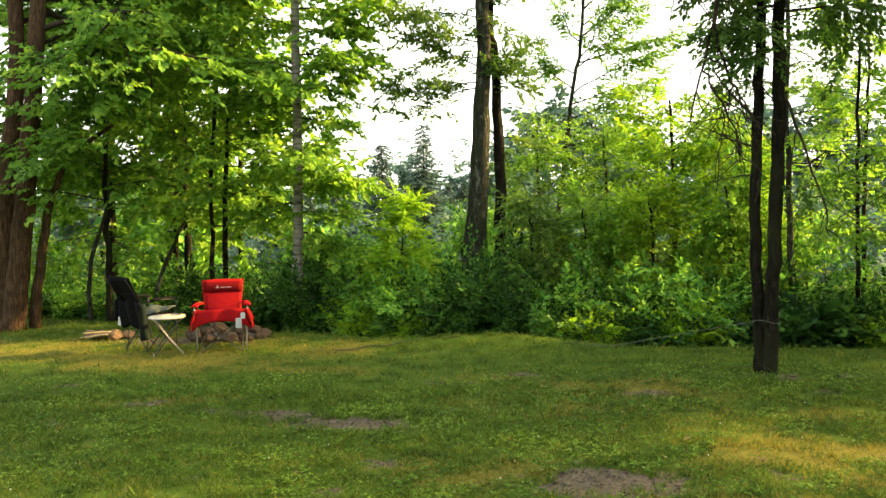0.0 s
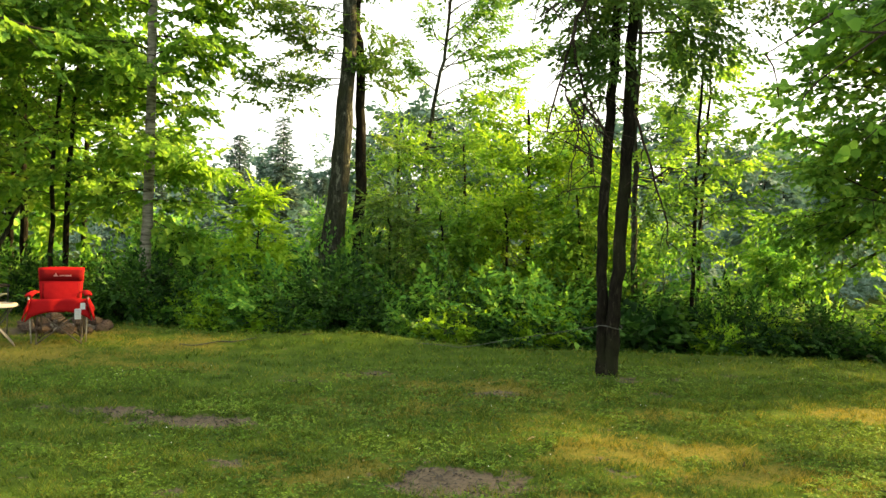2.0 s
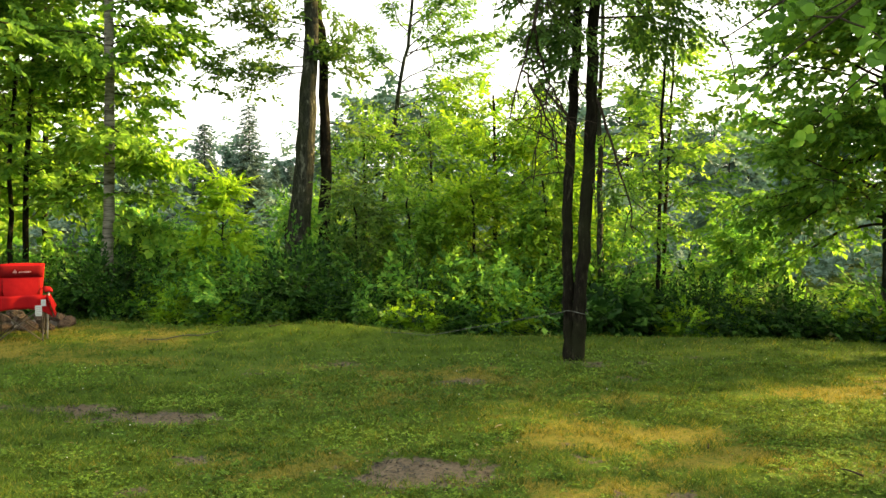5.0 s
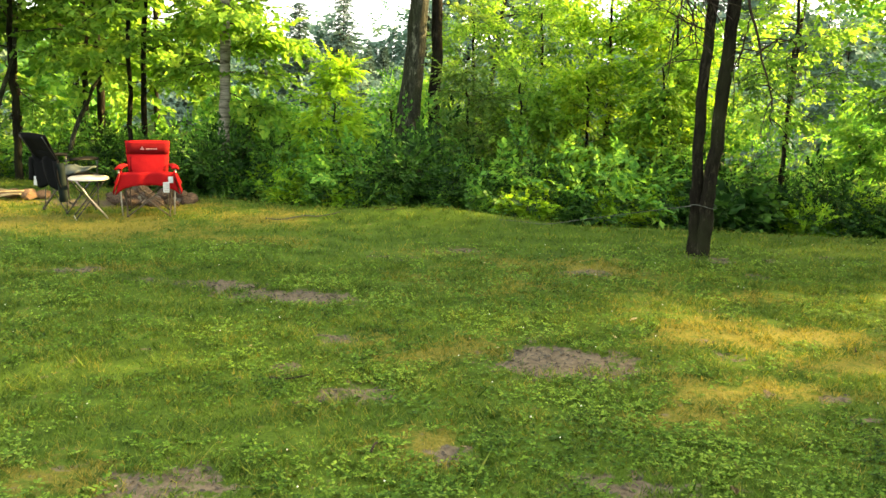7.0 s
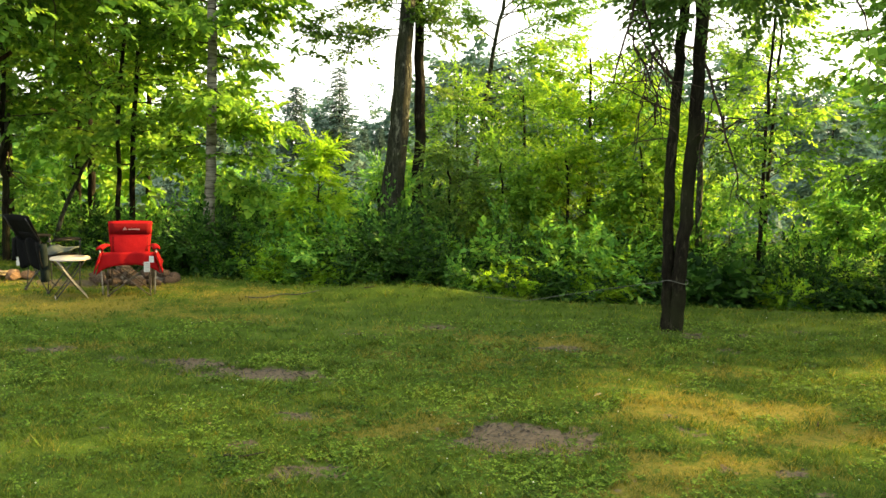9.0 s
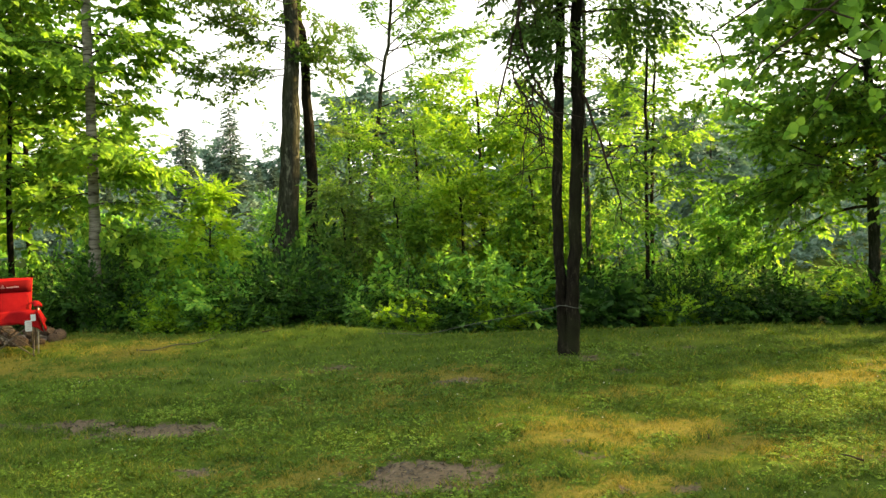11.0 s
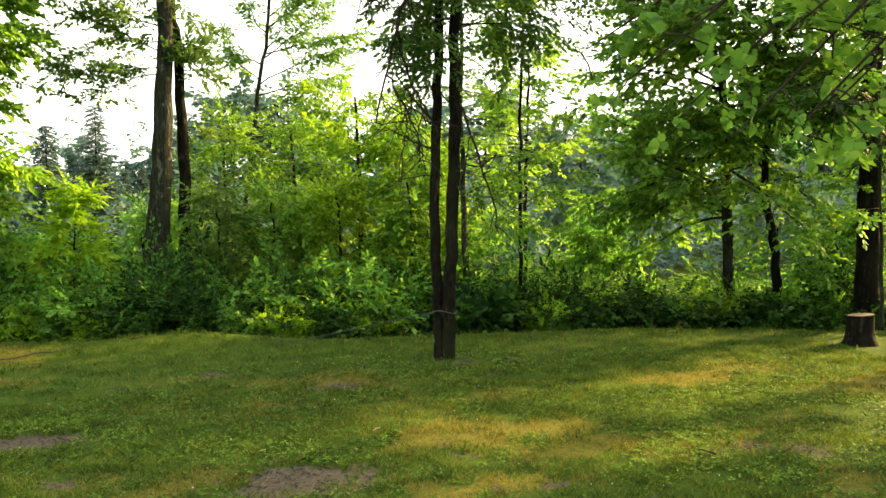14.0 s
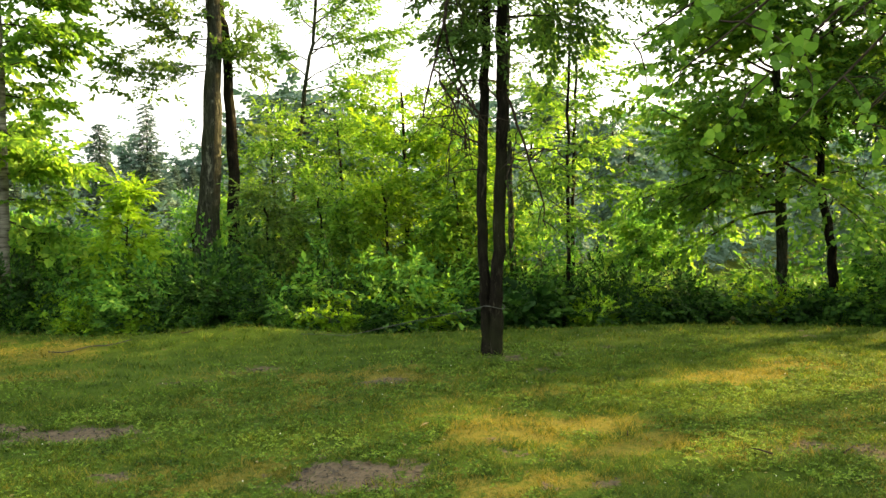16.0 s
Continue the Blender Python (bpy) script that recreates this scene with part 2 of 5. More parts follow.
# field stone again, sunlight put into its colour for the left heap
STONE_SUNLIT = plain("sunny_stone", (0.10, 0.062, 0.036), (0.20, 0.13, 0.078), 7, 0.9, 0.0, 0.8, 0.03)
ASH = plain("ash", (0.05, 0.045, 0.04), (0.2, 0.18, 0.16), 25, 0.95)
ROPE = plain("grey_rope", (0.05, 0.056, 0.05), (0.11, 0.118, 0.105), 90, 0.8)
CRUMB = plain("soil_crumb", (0.02, 0.018, 0.015), (0.10, 0.09, 0.075), 9, 0.95)
STRAP = plain("dark_strap", (0.012, 0.013, 0.016), (0.03, 0.03, 0.035), 60, 0.7)
PRINT = plain("faded_print", (0.42, 0.22, 0.2), (0.55, 0.32, 0.3), 30, 0.8)
RINGS = mat("cut_wood", ring_wood)
PALE = plain("dead_leaf", (0.22, 0.17, 0.09), (0.38, 0.31, 0.18), 25, 0.8)
WATER = mat("river_water", water_mat)


# ---- mesh helpers ----
def raw_mesh(name, verts, faces, material, smooth=False):
    """verts (n, 3); faces: one array (m, k), or several of different k."""
    me = bpy.data.meshes.new(name)
    faces = faces if isinstance(faces, list) else [faces]
    faces = [np.asarray(f, np.int32) for f in faces if len(f)]
    verts = np.asarray(verts, np.float32)
    me.vertices.add(len(verts))
    me.vertices.foreach_set("co", verts.ravel())
    loops = np.concatenate([f.ravel() for f in faces])
    sizes = np.concatenate([np.full(len(f), f.shape[1], np.int32) for f in faces])
    me.loops.add(len(loops))
    me.loops.foreach_set("vertex_index", loops)
    me.polygons.add(len(sizes))
    me.polygons.foreach_set("loop_start", np.r_[0, np.cumsum(sizes)[:-1]].astype(np.int32))
    me.polygons.foreach_set("loop_total", sizes)
    me.polygons.foreach_set("use_smooth", np.full(len(sizes), smooth))
    me.materials.append(material)
    me.update(calc_edges=True)
    return me


def under(ob, parent, label=""):
    ob.parent = parent
    return tagged(ob, label)


def part(name, bm, material, parent, label="", smooth=True):
    me = bpy.data.meshes.new(name)
    bm.to_mesh(me)
    bm.free()
    me.materials.append(material)
    for p in me.polygons:
        p.use_smooth = smooth
    return under(new(name, me), parent, label)


def tubes(lines):
    """Joined tapered tubes: a list of (points, radii, sides)."""
    vs, fs, base = [], [], 0
    for pts, rad, k in lines:
        pts, rad = np.asarray(pts, float), np.asarray(rad, float)
        d = np.gradient(pts, axis=0)
        d /= np.linalg.norm(d, axis=1)[:, None] + 1e-9
        ref = np.array([0.0, 0, 1]) if abs(d[:, 2]).mean() < 0.8 else np.array([1.0, 0, 0])
        a = np.cross(d, ref)
        a /= np.linalg.norm(a, axis=1)[:, None] + 1e-9
        b = np.cross(d, a)
        ang = np.arange(k) * 2 * np.pi / k
        v = pts[:, None] + rad[:, None, None] * (np.cos(ang)[None, :, None] * a[:, None] + np.sin(ang)[None, :, None] * b[:, None])
        n = len(pts)
        i, j = np.meshgrid(np.arange(n - 1), np.arange(k), indexing="ij")
        q = np.stack([i * k + j, i * k + (j + 1) % k, (i + 1) * k + (j + 1) % k, (i + 1) * k + j], -1).reshape(-1, 4)
        vs += [v.reshape(-1, 3), pts[[0]], pts[[-1]]]
        ring = np.arange(k)
        cap = np.concatenate([np.stack([ring * 0 + n * k, (ring + 1) % k, ring], 1),
                              np.stack([ring * 0 + n * k + 1, (n - 1) * k + ring, (n - 1) * k + (ring + 1) % k], 1)])
        fs.append((q + base, cap + base))
        base += n * k + 2
    return np.concatenate(vs), [np.concatenate([f[0] for f in fs]), np.concatenate([f[1] for f in fs])]


def tube_part(name, lines, material, parent, label=""):
    v, f = tubes(lines)
    return under(new(name, raw_mesh(name, v, f, material, True)), parent, label)


def bend(pts, n=12):
    """A smooth line of n points through a few."""
    pts = np.asarray(pts, float)
    t = np.linspace(0, 1, len(pts))
    s = np.linspace(0, 1, n)
    if len(pts) < 3:
        return np.stack([np.interp(s, t, pts[:, k]) for k in range(3)], 1)
    m = np.gradient(pts, t, axis=0)
    i = np.clip(np.searchsorted(t, s, "right") - 1, 0, len(pts) - 2)
    h = (t[i + 1] - t[i])[:, None]
    u = ((s - t[i])[:, None]) / h
    return ((2 * u**3 - 3 * u**2 + 1) * pts[i] + (u**3 - 2 * u**2 + u) * h * m[i] + (-2 * u**3 + 3 * u**2) * pts[i + 1] + (u**3 - u**2) * h * m[i + 1])


# ---- foliage ----
def spray(rng, kind):
    """One twig's leaves about the +y axis, as (n, 4, 3) folded blades."""
    n, reach, L, W, side, drop = {
        "maple": (8, 0.34, 0.125, 0.115, 55, 0.25), "small": (12, 0.34, 0.075, 0.045, 50, 0.15),
        "ash": (13, 0.36, 0.11, 0.052, 62, 0.2), "shrub": (10, 0.30, 0.095, 0.065, 58, 0.15),
        "oak": (11, 0.30, 0.105, 0.062, 60, 0.1), "broad": (5, 0.24, 0.14, 0.125, 60, 0.2),
        "far": (7, 0.8, 0.34, 0.26, 55, 0.15), "needle": (8, 0.5, 0.24, 0.125, 48, 0.0),
        "fern": (24, 0.55, 0.11, 0.028, 72, 0.0)}[kind]
    out = []
    for i in range(n):
        f = (i + 0.6) / n
        sgn = 1 if i % 2 else -1
        ang = radians(side * (1 - 0.55 * f) * sgn + rng.normal(0, 14))
        if i == n - 1:
            ang = 0
        l = L * rng.uniform(0.7, 1.15) * (1.0 if kind != "fern" else 1.15 - f)
        w = W * l / L
        h = -drop * l * rng.uniform(0.3, 1.6)
        roll = rng.normal(0, 0.45)
        d = np.array([math.sin(ang), math.cos(ang), 0])
        s = np.array([math.cos(ang), -math.sin(ang), 0]) * math.cos(roll) + np.array([0, 0, math.sin(roll)])
        b = np.array([rng.normal(0, 0.01), f * reach, rng.normal(0, 0.012)]) + d * 0.015
        mid = b + d * l * 0.45 + np.array([0, 0, h * 0.25])
        up = np.array([0, 0, 0.10 * w])
        tip = b + d * l + np.array([0, 0, h])
        if kind == "broad":                              # heart-shaped, with shoulders
            low, high = b + d * l * 0.12 + up, b + d * l * 0.68 + np.array([0, 0, h * 0.5]) + up
            out.append([b, low - s * w * 0.46, mid - s * w * 0.58 + up, high - s * w * 0.42, tip, high + s * w * 0.42, mid + s * w * 0.58 + up, low + s * w * 0.46])
        else:
            out.append([b, mid - s * w / 2 + up, tip, mid + s * w / 2 + up])
    return np.array(out)


SPRAYS = {}


def leaf_mesh(name, kind, P, D, U, S, rng, material):
    """Leaf blades at twigs P that point along D, their faces turned to U, at sizes S."""
    if kind not in SPRAYS:
        r = np.random.default_rng(len(kind) * 7 + 3)
        SPRAYS[kind] = [spray(r, kind) for _ in range(6)]
    P, D, U, S = (np.asarray(a, float) for a in (P, D, U, S))
    D = D / (np.linalg.norm(D, axis=1)[:, None] + 1e-9)
    X = np.cross(D, U)
    X /= np.linalg.norm(X, axis=1)[:, None] + 1e-9
    Z = np.cross(X, D)
    R = np.stack([X, D, Z], 2)
    pick = rng.integers(0, 6, len(P))
    vs = []
    for k, sp in enumerate(SPRAYS[kind]):
        i = np.nonzero(pick == k)[0]
        if len(i):
            v = np.einsum("mij,nkj->mnki", R[i], sp) * S[i][:, None, None, None] + P[i][:, None, None]
            vs.append(v.reshape(-1, 3))
    v = np.concatenate(vs)
    return raw_mesh(name, v, np.arange(len(v)).reshape(-1, SPRAYS[kind][0].shape[1]), material)


def unit(az, el):
    return np.array([math.cos(az) * math.cos(el), math.sin(az) * math.cos(el), math.sin(el)])


def grow(rng, p, d, length, lift, n=7, wobble=0.13):
    """A branch line from p along d that bends up (lift > 0) or down."""
    pts, d = [np.array(p, float)], np.array(d, float)
    for _ in range(n - 1):
        d = d + rng.normal(0, wobble, 3) + np.array([0, 0, lift / n])
        d /= np.linalg.norm(d)
        pts.append(pts[-1] + d * length / (n - 1))
    return np.array(pts)


class Plant:
    """Collects the wood and the twigs of one tree or bush."""

    def __init__(self, seed, kind):
        self.rng, self.kind = np.random.default_rng(seed), kind
        self.P, self.D, self.U, self.S, self.limbs = [], [], [], [], []
        self.flat = 0.35                                  # how far blades lean from lying flat

    def twig(self, p, d, size=1.0, flat=None):
        r = self.rng
        self.P.append(p)
        self.D.append(d)
        self.U.append(np.array([0, 0, 1.0]) + r.normal(0, flat or self.flat, 3))
        self.S.append(size * r.uniform(0.75, 1.25))

    def limb(self, p, az, el, length, radius, lift=0.0, subs=7, gap=0.16, size=1.0, bare=0.25, dead=False, droop=-0.25, fine=True):
        """One limb with side shoots that carry leafy twigs."""
        r = self.rng
        main = grow(r, p, unit(az, el), length, lift, 9)
        lines = [(main, np.linspace(radius, radius * 0.18, 9), 6)]
        shoots = [(main, bare)]
        for k in range(subs):
            f = bare + (0.97 - bare) * (k + r.uniform(0, 0.9)) / subs
            i = min(int(f * 8), 7)
            q = main[i] + (main[i + 1] - main[i]) * (f * 8 - i)
            d = main[i + 1] - main[i]
            a = math.atan2(d[1], d[0]) + radians(r.uniform(28, 62)) * (1 if k % 2 else -1)
            e = math.asin(np.clip(d[2] / np.linalg.norm(d), -1, 1)) + r.normal(droop * 0.5, 0.22)
            l = length * r.uniform(0.30, 0.5) * (1.1 - 0.6 * f)
            s = grow(r, q, unit(a, e), l, droop, 6)
            lines.append((s[[0, 2, 3, 5]], np.linspace(radius * 0.35 * (1.1 - f * 0.5), 0.003, 4), 3))
            shoots.append((s, 0.12))
        if not fine:                                      # far or small: plainer wood
            lines = [(l[::4], q[::4], 3) if len(l) == 9 else (l[::3], q[::3], 3) for l, q, _ in lines]
        self.limbs.append(lines)
        if dead:
            return
        for s, start in shoots:
            seg = np.linalg.norm(np.diff(s, axis=0), axis=1).sum()
            m = max(2, int(seg * (1 - start) / gap))
            for j in range(m):
                f = start + (1 - start) * (j + r.uniform(0.2, 0.9)) / m
                i = min(int(f * (len(s) - 1)), len(s) - 2)
                q = s[i] + (s[i + 1] - s[i]) * (f * (len(s) - 1) - i)
                d = s[i + 1] - s[i]
                a = math.atan2(d[1], d[0]) + radians(r.uniform(15, 75)) * (1 if j % 2 else -1)
                self.twig(q, unit(a, r.normal(droop, 0.28)), size)
            self.twig(s[-1], s[-1] - s[-2], size)

    def finish(self, name, trunks, bark_mat, leaf_mat, label, category="tree", group="", trunk_name="trunk", limb_mat=None, crown="crown", joined=""):
        ob = new(name)
        tagged(ob, label, category, group)
        for pts, rad, k in trunks:
            tube_part(trunk_name, [(pts, rad, k)], bark_mat, ob)
        if joined and self.limbs:
            tube_part(joined, [l for lines in self.limbs for l in lines], limb_mat or TWIG, ob)
            self.limbs = []
        for lines in self.limbs:
            tube_part("limb", lines, limb_mat or TWIG, ob)
        if self.P:
            under(new(crown, leaf_mesh(crown, self.kind, self.P, self.D, self.U, self.S, self.rng, leaf_mat)), ob)
        return ob


def trunk_line(rng, pts, r0, r1, n=16, sides=12, flare=1.35, wob=0.012):
    """A trunk through a few points, uneven, flared at the foot."""
    p = bend(pts, n)
    p[1:, :2] += rng.normal(0, wob, (n - 1, 2))
    rad = np.linspace(r0, r1, n) * (1 + rng.normal(0, 0.03, n))
    rad[0] *= flare
    rad[1] *= 1 + (flare - 1) * 0.25
    return p, rad, sides


def on_line(line, z):
    p = line[0]
    return np.array([np.interp(z, p[:, 2], p[:, 0]), np.interp(z, p[:, 2], p[:, 1]), z])


# ---- ground ----
EDGE = np.array([(-60, 34), (-20, 19.5), (-9.5, 15.6), (-7.2, 14.65), (-5.8, 14.1), (-2.75, 12.65), (-1.87, 12.15), (-0.6, 11.48), (0.7, 11.27), (1.6, 10.88), (2.5, 10.52),
                 (3.75, 10.34), (5.1, 10.13), (6.4, 9.82), (7.7, 9.3), (8.8, 8.6), (9.6, 8.2), (14, 6.5), (60, -6)])


def edge_y(x):
    return np.interp(x, EDGE[:, 0], EDGE[:, 1])


def soft_noise(x, y, s, seed):
    """Cheap smooth noise from a few crossing waves."""
    r = np.random.default_rng(seed)
    v = 0
    for k in range(6):
        a, f, ph = r.uniform(0, 6.3), s * r.uniform(0.6, 1.9), r.uniform(0, 6.3)
        v = v + np.sin((x * math.cos(a) + y * math.sin(a)) * f + ph + 1.3 * np.sin((y * math.cos(a) - x * math.sin(a)) * f * 0.7 + ph * 2))
    return v / 6


def ground_z(x, y):
    beyond = y - edge_y(x)
    z = 0.025 * soft_noise(x, y, 1.4, 1) * np.clip(1 - np.abs(beyond) * 0.02, 0, 1)
    z = z + 0.11 * np.exp(-(((x - 0.6) / 1.3) ** 2 + ((y - 11.0) / 0.55) ** 2))                 # low mound at the lawn's rim
    z = z + 0.09 * np.exp(-(((x - 3.4) / 0.45) ** 2 + ((y - 8.8) / 0.45) ** 2)) * 0.1
    z = z - 0.16 * np.clip((beyond - 0.02) / 0.5, 0, 1)                                         # the lawn breaks off at the bushes
    drop = np.clip((beyond - 0.5) / 9, 0, 1)
    z = z - 1.7 * drop * drop * (3 - 2 * drop)
    bank, rise = np.clip((beyond - 12) / 5, 0, 1), np.clip((beyond - 24) / 14, 0, 1)
    return z + 0.55 * bank * bank * (3 - 2 * bank) + 0.95 * rise * rise * (3 - 2 * rise)


# first list: straw-dry spots together with sun patches painted in yellow
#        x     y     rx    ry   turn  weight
DRY_SUN = [(1.75, 8.25, 0.95, 0.42, -6, 1.0), (0.75, 8.9, 0.55, 0.28, 0, 0.8), (-1.2, 9.4, 0.5, 0.28, 0, 0.8), (2.9, 6.05, 1.0, 0.34, -14, 0.98),
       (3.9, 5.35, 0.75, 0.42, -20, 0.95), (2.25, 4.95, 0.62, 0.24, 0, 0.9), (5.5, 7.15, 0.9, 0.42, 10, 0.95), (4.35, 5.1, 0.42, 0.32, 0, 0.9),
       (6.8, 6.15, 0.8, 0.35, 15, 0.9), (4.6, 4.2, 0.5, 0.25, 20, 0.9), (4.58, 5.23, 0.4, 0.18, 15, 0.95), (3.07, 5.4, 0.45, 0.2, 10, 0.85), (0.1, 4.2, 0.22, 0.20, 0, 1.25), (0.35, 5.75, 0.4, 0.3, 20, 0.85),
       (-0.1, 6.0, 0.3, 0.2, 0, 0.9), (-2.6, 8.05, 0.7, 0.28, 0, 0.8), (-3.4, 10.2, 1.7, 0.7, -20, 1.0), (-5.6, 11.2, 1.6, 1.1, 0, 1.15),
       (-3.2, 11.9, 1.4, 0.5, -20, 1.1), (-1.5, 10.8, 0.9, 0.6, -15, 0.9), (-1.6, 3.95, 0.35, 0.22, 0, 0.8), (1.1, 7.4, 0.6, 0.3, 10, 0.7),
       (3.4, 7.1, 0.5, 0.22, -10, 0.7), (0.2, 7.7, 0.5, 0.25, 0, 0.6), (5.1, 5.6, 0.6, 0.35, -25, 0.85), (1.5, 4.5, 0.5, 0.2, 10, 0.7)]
BARE = [(1.11, 5.40, 0.47, 0.36, -8, 1.6), (-1.5, 7.52, 0.62, 0.17, -10, 1.4), (-0.85, 7.18, 0.55, 0.19, -8, 1.5), (-2.8, 7.98, 0.28, 0.14, 0, 1.1), (0.22, 4.12, 0.14, 0.12, 0, 1.2),
        (-1.05, 3.85, 0.35, 0.22, 20, 0.85), (1.05, 3.75, 0.45, 0.16, -12, 1.05), (1.9, 8.0, 0.4, 0.13, 0, 0.95), (-3.6, 11.9, 0.9, 0.4, 0, 1.1), (4.4, 5.0, 0.28, 0.16, 0, 0.95),
        (4.6, 4.75, 0.45, 0.2, 20, 0.7), (-0.35, 4.9, 0.3, 0.18, 30, 0.66), (3.38, 8.72, 0.2, 0.18, 0, 0.8), (0.85, 9.0, 0.25, 0.1, 0, 0.9)]


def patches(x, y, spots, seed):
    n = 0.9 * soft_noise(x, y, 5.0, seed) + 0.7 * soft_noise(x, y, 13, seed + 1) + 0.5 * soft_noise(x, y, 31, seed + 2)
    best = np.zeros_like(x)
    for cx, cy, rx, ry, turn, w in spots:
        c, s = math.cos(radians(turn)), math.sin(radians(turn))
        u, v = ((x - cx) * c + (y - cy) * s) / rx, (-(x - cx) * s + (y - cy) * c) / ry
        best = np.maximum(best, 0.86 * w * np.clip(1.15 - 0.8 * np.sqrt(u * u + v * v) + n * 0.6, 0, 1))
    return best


def lawn_dry_sun(x, y):
    return np.clip(patches(x, y, DRY_SUN, 11) + 0.30 * soft_noise(x, y, 1.1, 21) + 0.16 * soft_noise(x, y, 4.2, 22), 0, 1.2)


def lawn_bare(x, y):
    worn = np.clip((soft_noise(x, y, 2.3, 35) + 0.8 * soft_noise(x, y, 8, 36) + 0.6 * soft_noise(x, y, 21, 37) - 0.62) * 1.9, 0, 0.85)
    return np.clip(np.maximum(patches(x, y, BARE, 31), worn * (y > 2) * (y < 9)), 0, 1.3)


def set_attr(me, name, values):
    a = me.attributes.new(name, 'FLOAT', 'POINT')
    a.data.foreach_set("value", np.asarray(values, np.float32))


def make_ground():
    def axis(lo, hi, step, far, n):
        core = np.arange(lo, hi + step / 2, step)
        out = np.geomspace(step, far, n).cumsum()
        return np.r_[lo - out[::-1], core, hi + out]
    gx, gy = axis(-8, 11, 0.105, 260, 42), axis(2.4, 14.5, 0.105, 260, 42)
    X, Y = np.meshgrid(gx, gy, indexing="ij")
    x, y = X.ravel(), Y.ravel()
    nx, ny = X.shape
    i, j = np.meshgrid(np.arange(nx - 1), np.arange(ny - 1), indexing="ij")
    f = np.stack([i * ny + j, (i + 1) * ny + j, (i + 1) * ny + j + 1, i * ny + j + 1], -1).reshape(-1, 4)
    bare = lawn_bare(x, y)
    z = ground_z(x, y) - 0.02 * np.clip(bare, 0, 1) + 0.006 * soft_noise(x, y, 22, 5)
    me = raw_mesh("ground", np.stack([x, y, z], 1), f, TURF, True)
    # the dry attribute also carries the painted sun patches
    set_attr(me, "dry", lawn_dry_sun(x, y))
    set_attr(me, "bare", np.clip(bare + np.clip((y - edge_y(x)) * 0.8, 0, 0.75) * np.clip(1.6 - (y - edge_y(x)) * 0.1, 0, 1), 0, 1.3))
    tagged(new("ground", me), "mown lawn with straw-dry, painted sunny and bare earth patches, sloping to a river", "ground", kind="structure")


make_ground()
water = new("water", raw_mesh("water", [(-400, 300, -1.5), (-400, 16, -1.5), (400, -60, -1.5), (400, 300, -1.5)], np.array([[0, 1, 2, 3]]), WATER))
tagged(water, "still grey-green river beyond the bushes", "river", kind="structure")


# ---- trees at the lawn's rim ----
def forked_tree():
    """Two dark stems that share one foot on the lawn, with hanging dead boughs."""
    pl = Plant(5, "small")
    pl.flat = 0.8
    r = pl.rng
    a = trunk_line(r, [(3.325, 8.83, -0.08), (3.31, 8.84, 0.6), (3.285, 8.85, 1.5), (3.315, 8.86, 2.7), (3.34, 8.86, 4.0), (3.25, 8.95, 8.5)], 0.066, 0.046, 34, 14, 1.25, 0.009)
    b = trunk_line(r, [(3.405, 8.77, -0.08), (3.41, 8.77, 0.6), (3.45, 8.76, 1.5), (3.485, 8.75, 2.7), (3.50, 8.75, 4.0), (3.68, 8.7, 8.8)], 0.078, 0.055, 34, 14, 1.25, 0.009)
    for k in range(24):                                   # high leafy limbs
        line, z = (a, b)[k % 2], 4.7 + 3.8 * k / 24 + r.uniform(0, 0.3)
        pl.limb(on_line(line, z), r.uniform(0, 6.28), r.uniform(0.0, 0.5), r.uniform(1.0, 1.8), 0.026, 0.1, 6, 0.15, 1.1, 0.2, droop=-0.2)
    for z, az, el, l in ((4.0, -0.25, 0.25, 1.5), (4.3, 0.3, 0.1, 1.7), (3.75, 2.9, 0.2, 0.7), (3.3, -2.9, 0.0, 0.5), (3.9, 2.6, 0.3, 0.8), (4.5, 0.0, 0.0, 1.6), (4.7, -0.5, 0.05, 1.5), (4.15, 0.1, -0.1, 1.2), (3.7, -0.1, 0.1, 0.9), (4.6, 3.0, -0.1, 1.1)):
        pl.limb(on_line(b, z), az, el, l, 0.016, -0.3, 8, 0.12, 1.0, 0.2, droop=-0.4)
    for k in range(12):                                   # short leafy shoots close to the stems
        line, z = (a, b)[k % 2], 3.45 + 1.2 * k / 12
        pl.limb(on_line(line, z), r.normal(3.0, 0.9), r.uniform(0.0, 0.5), r.uniform(0.3, 0.65), 0.009, -0.4, 6, 0.07, 0.9, 0.1, droop=-0.4)
    twiggy = [((3.30, 8.84, 2.62), 165, 0.55, 0.9, 0.9, 0.018), ((3.28, 8.84, 2.35), 185, 0.35, 0.75, -0.4, 0.012), ((3.29, 8.84, 2.05), 170, 0.1, 0.5, -0.3, 0.010)]
    for p, az, el, l, lift, rad in twiggy:
        pl.limb(p, radians(az), el, l, rad, lift, 6, dead=True, droop=-0.4)
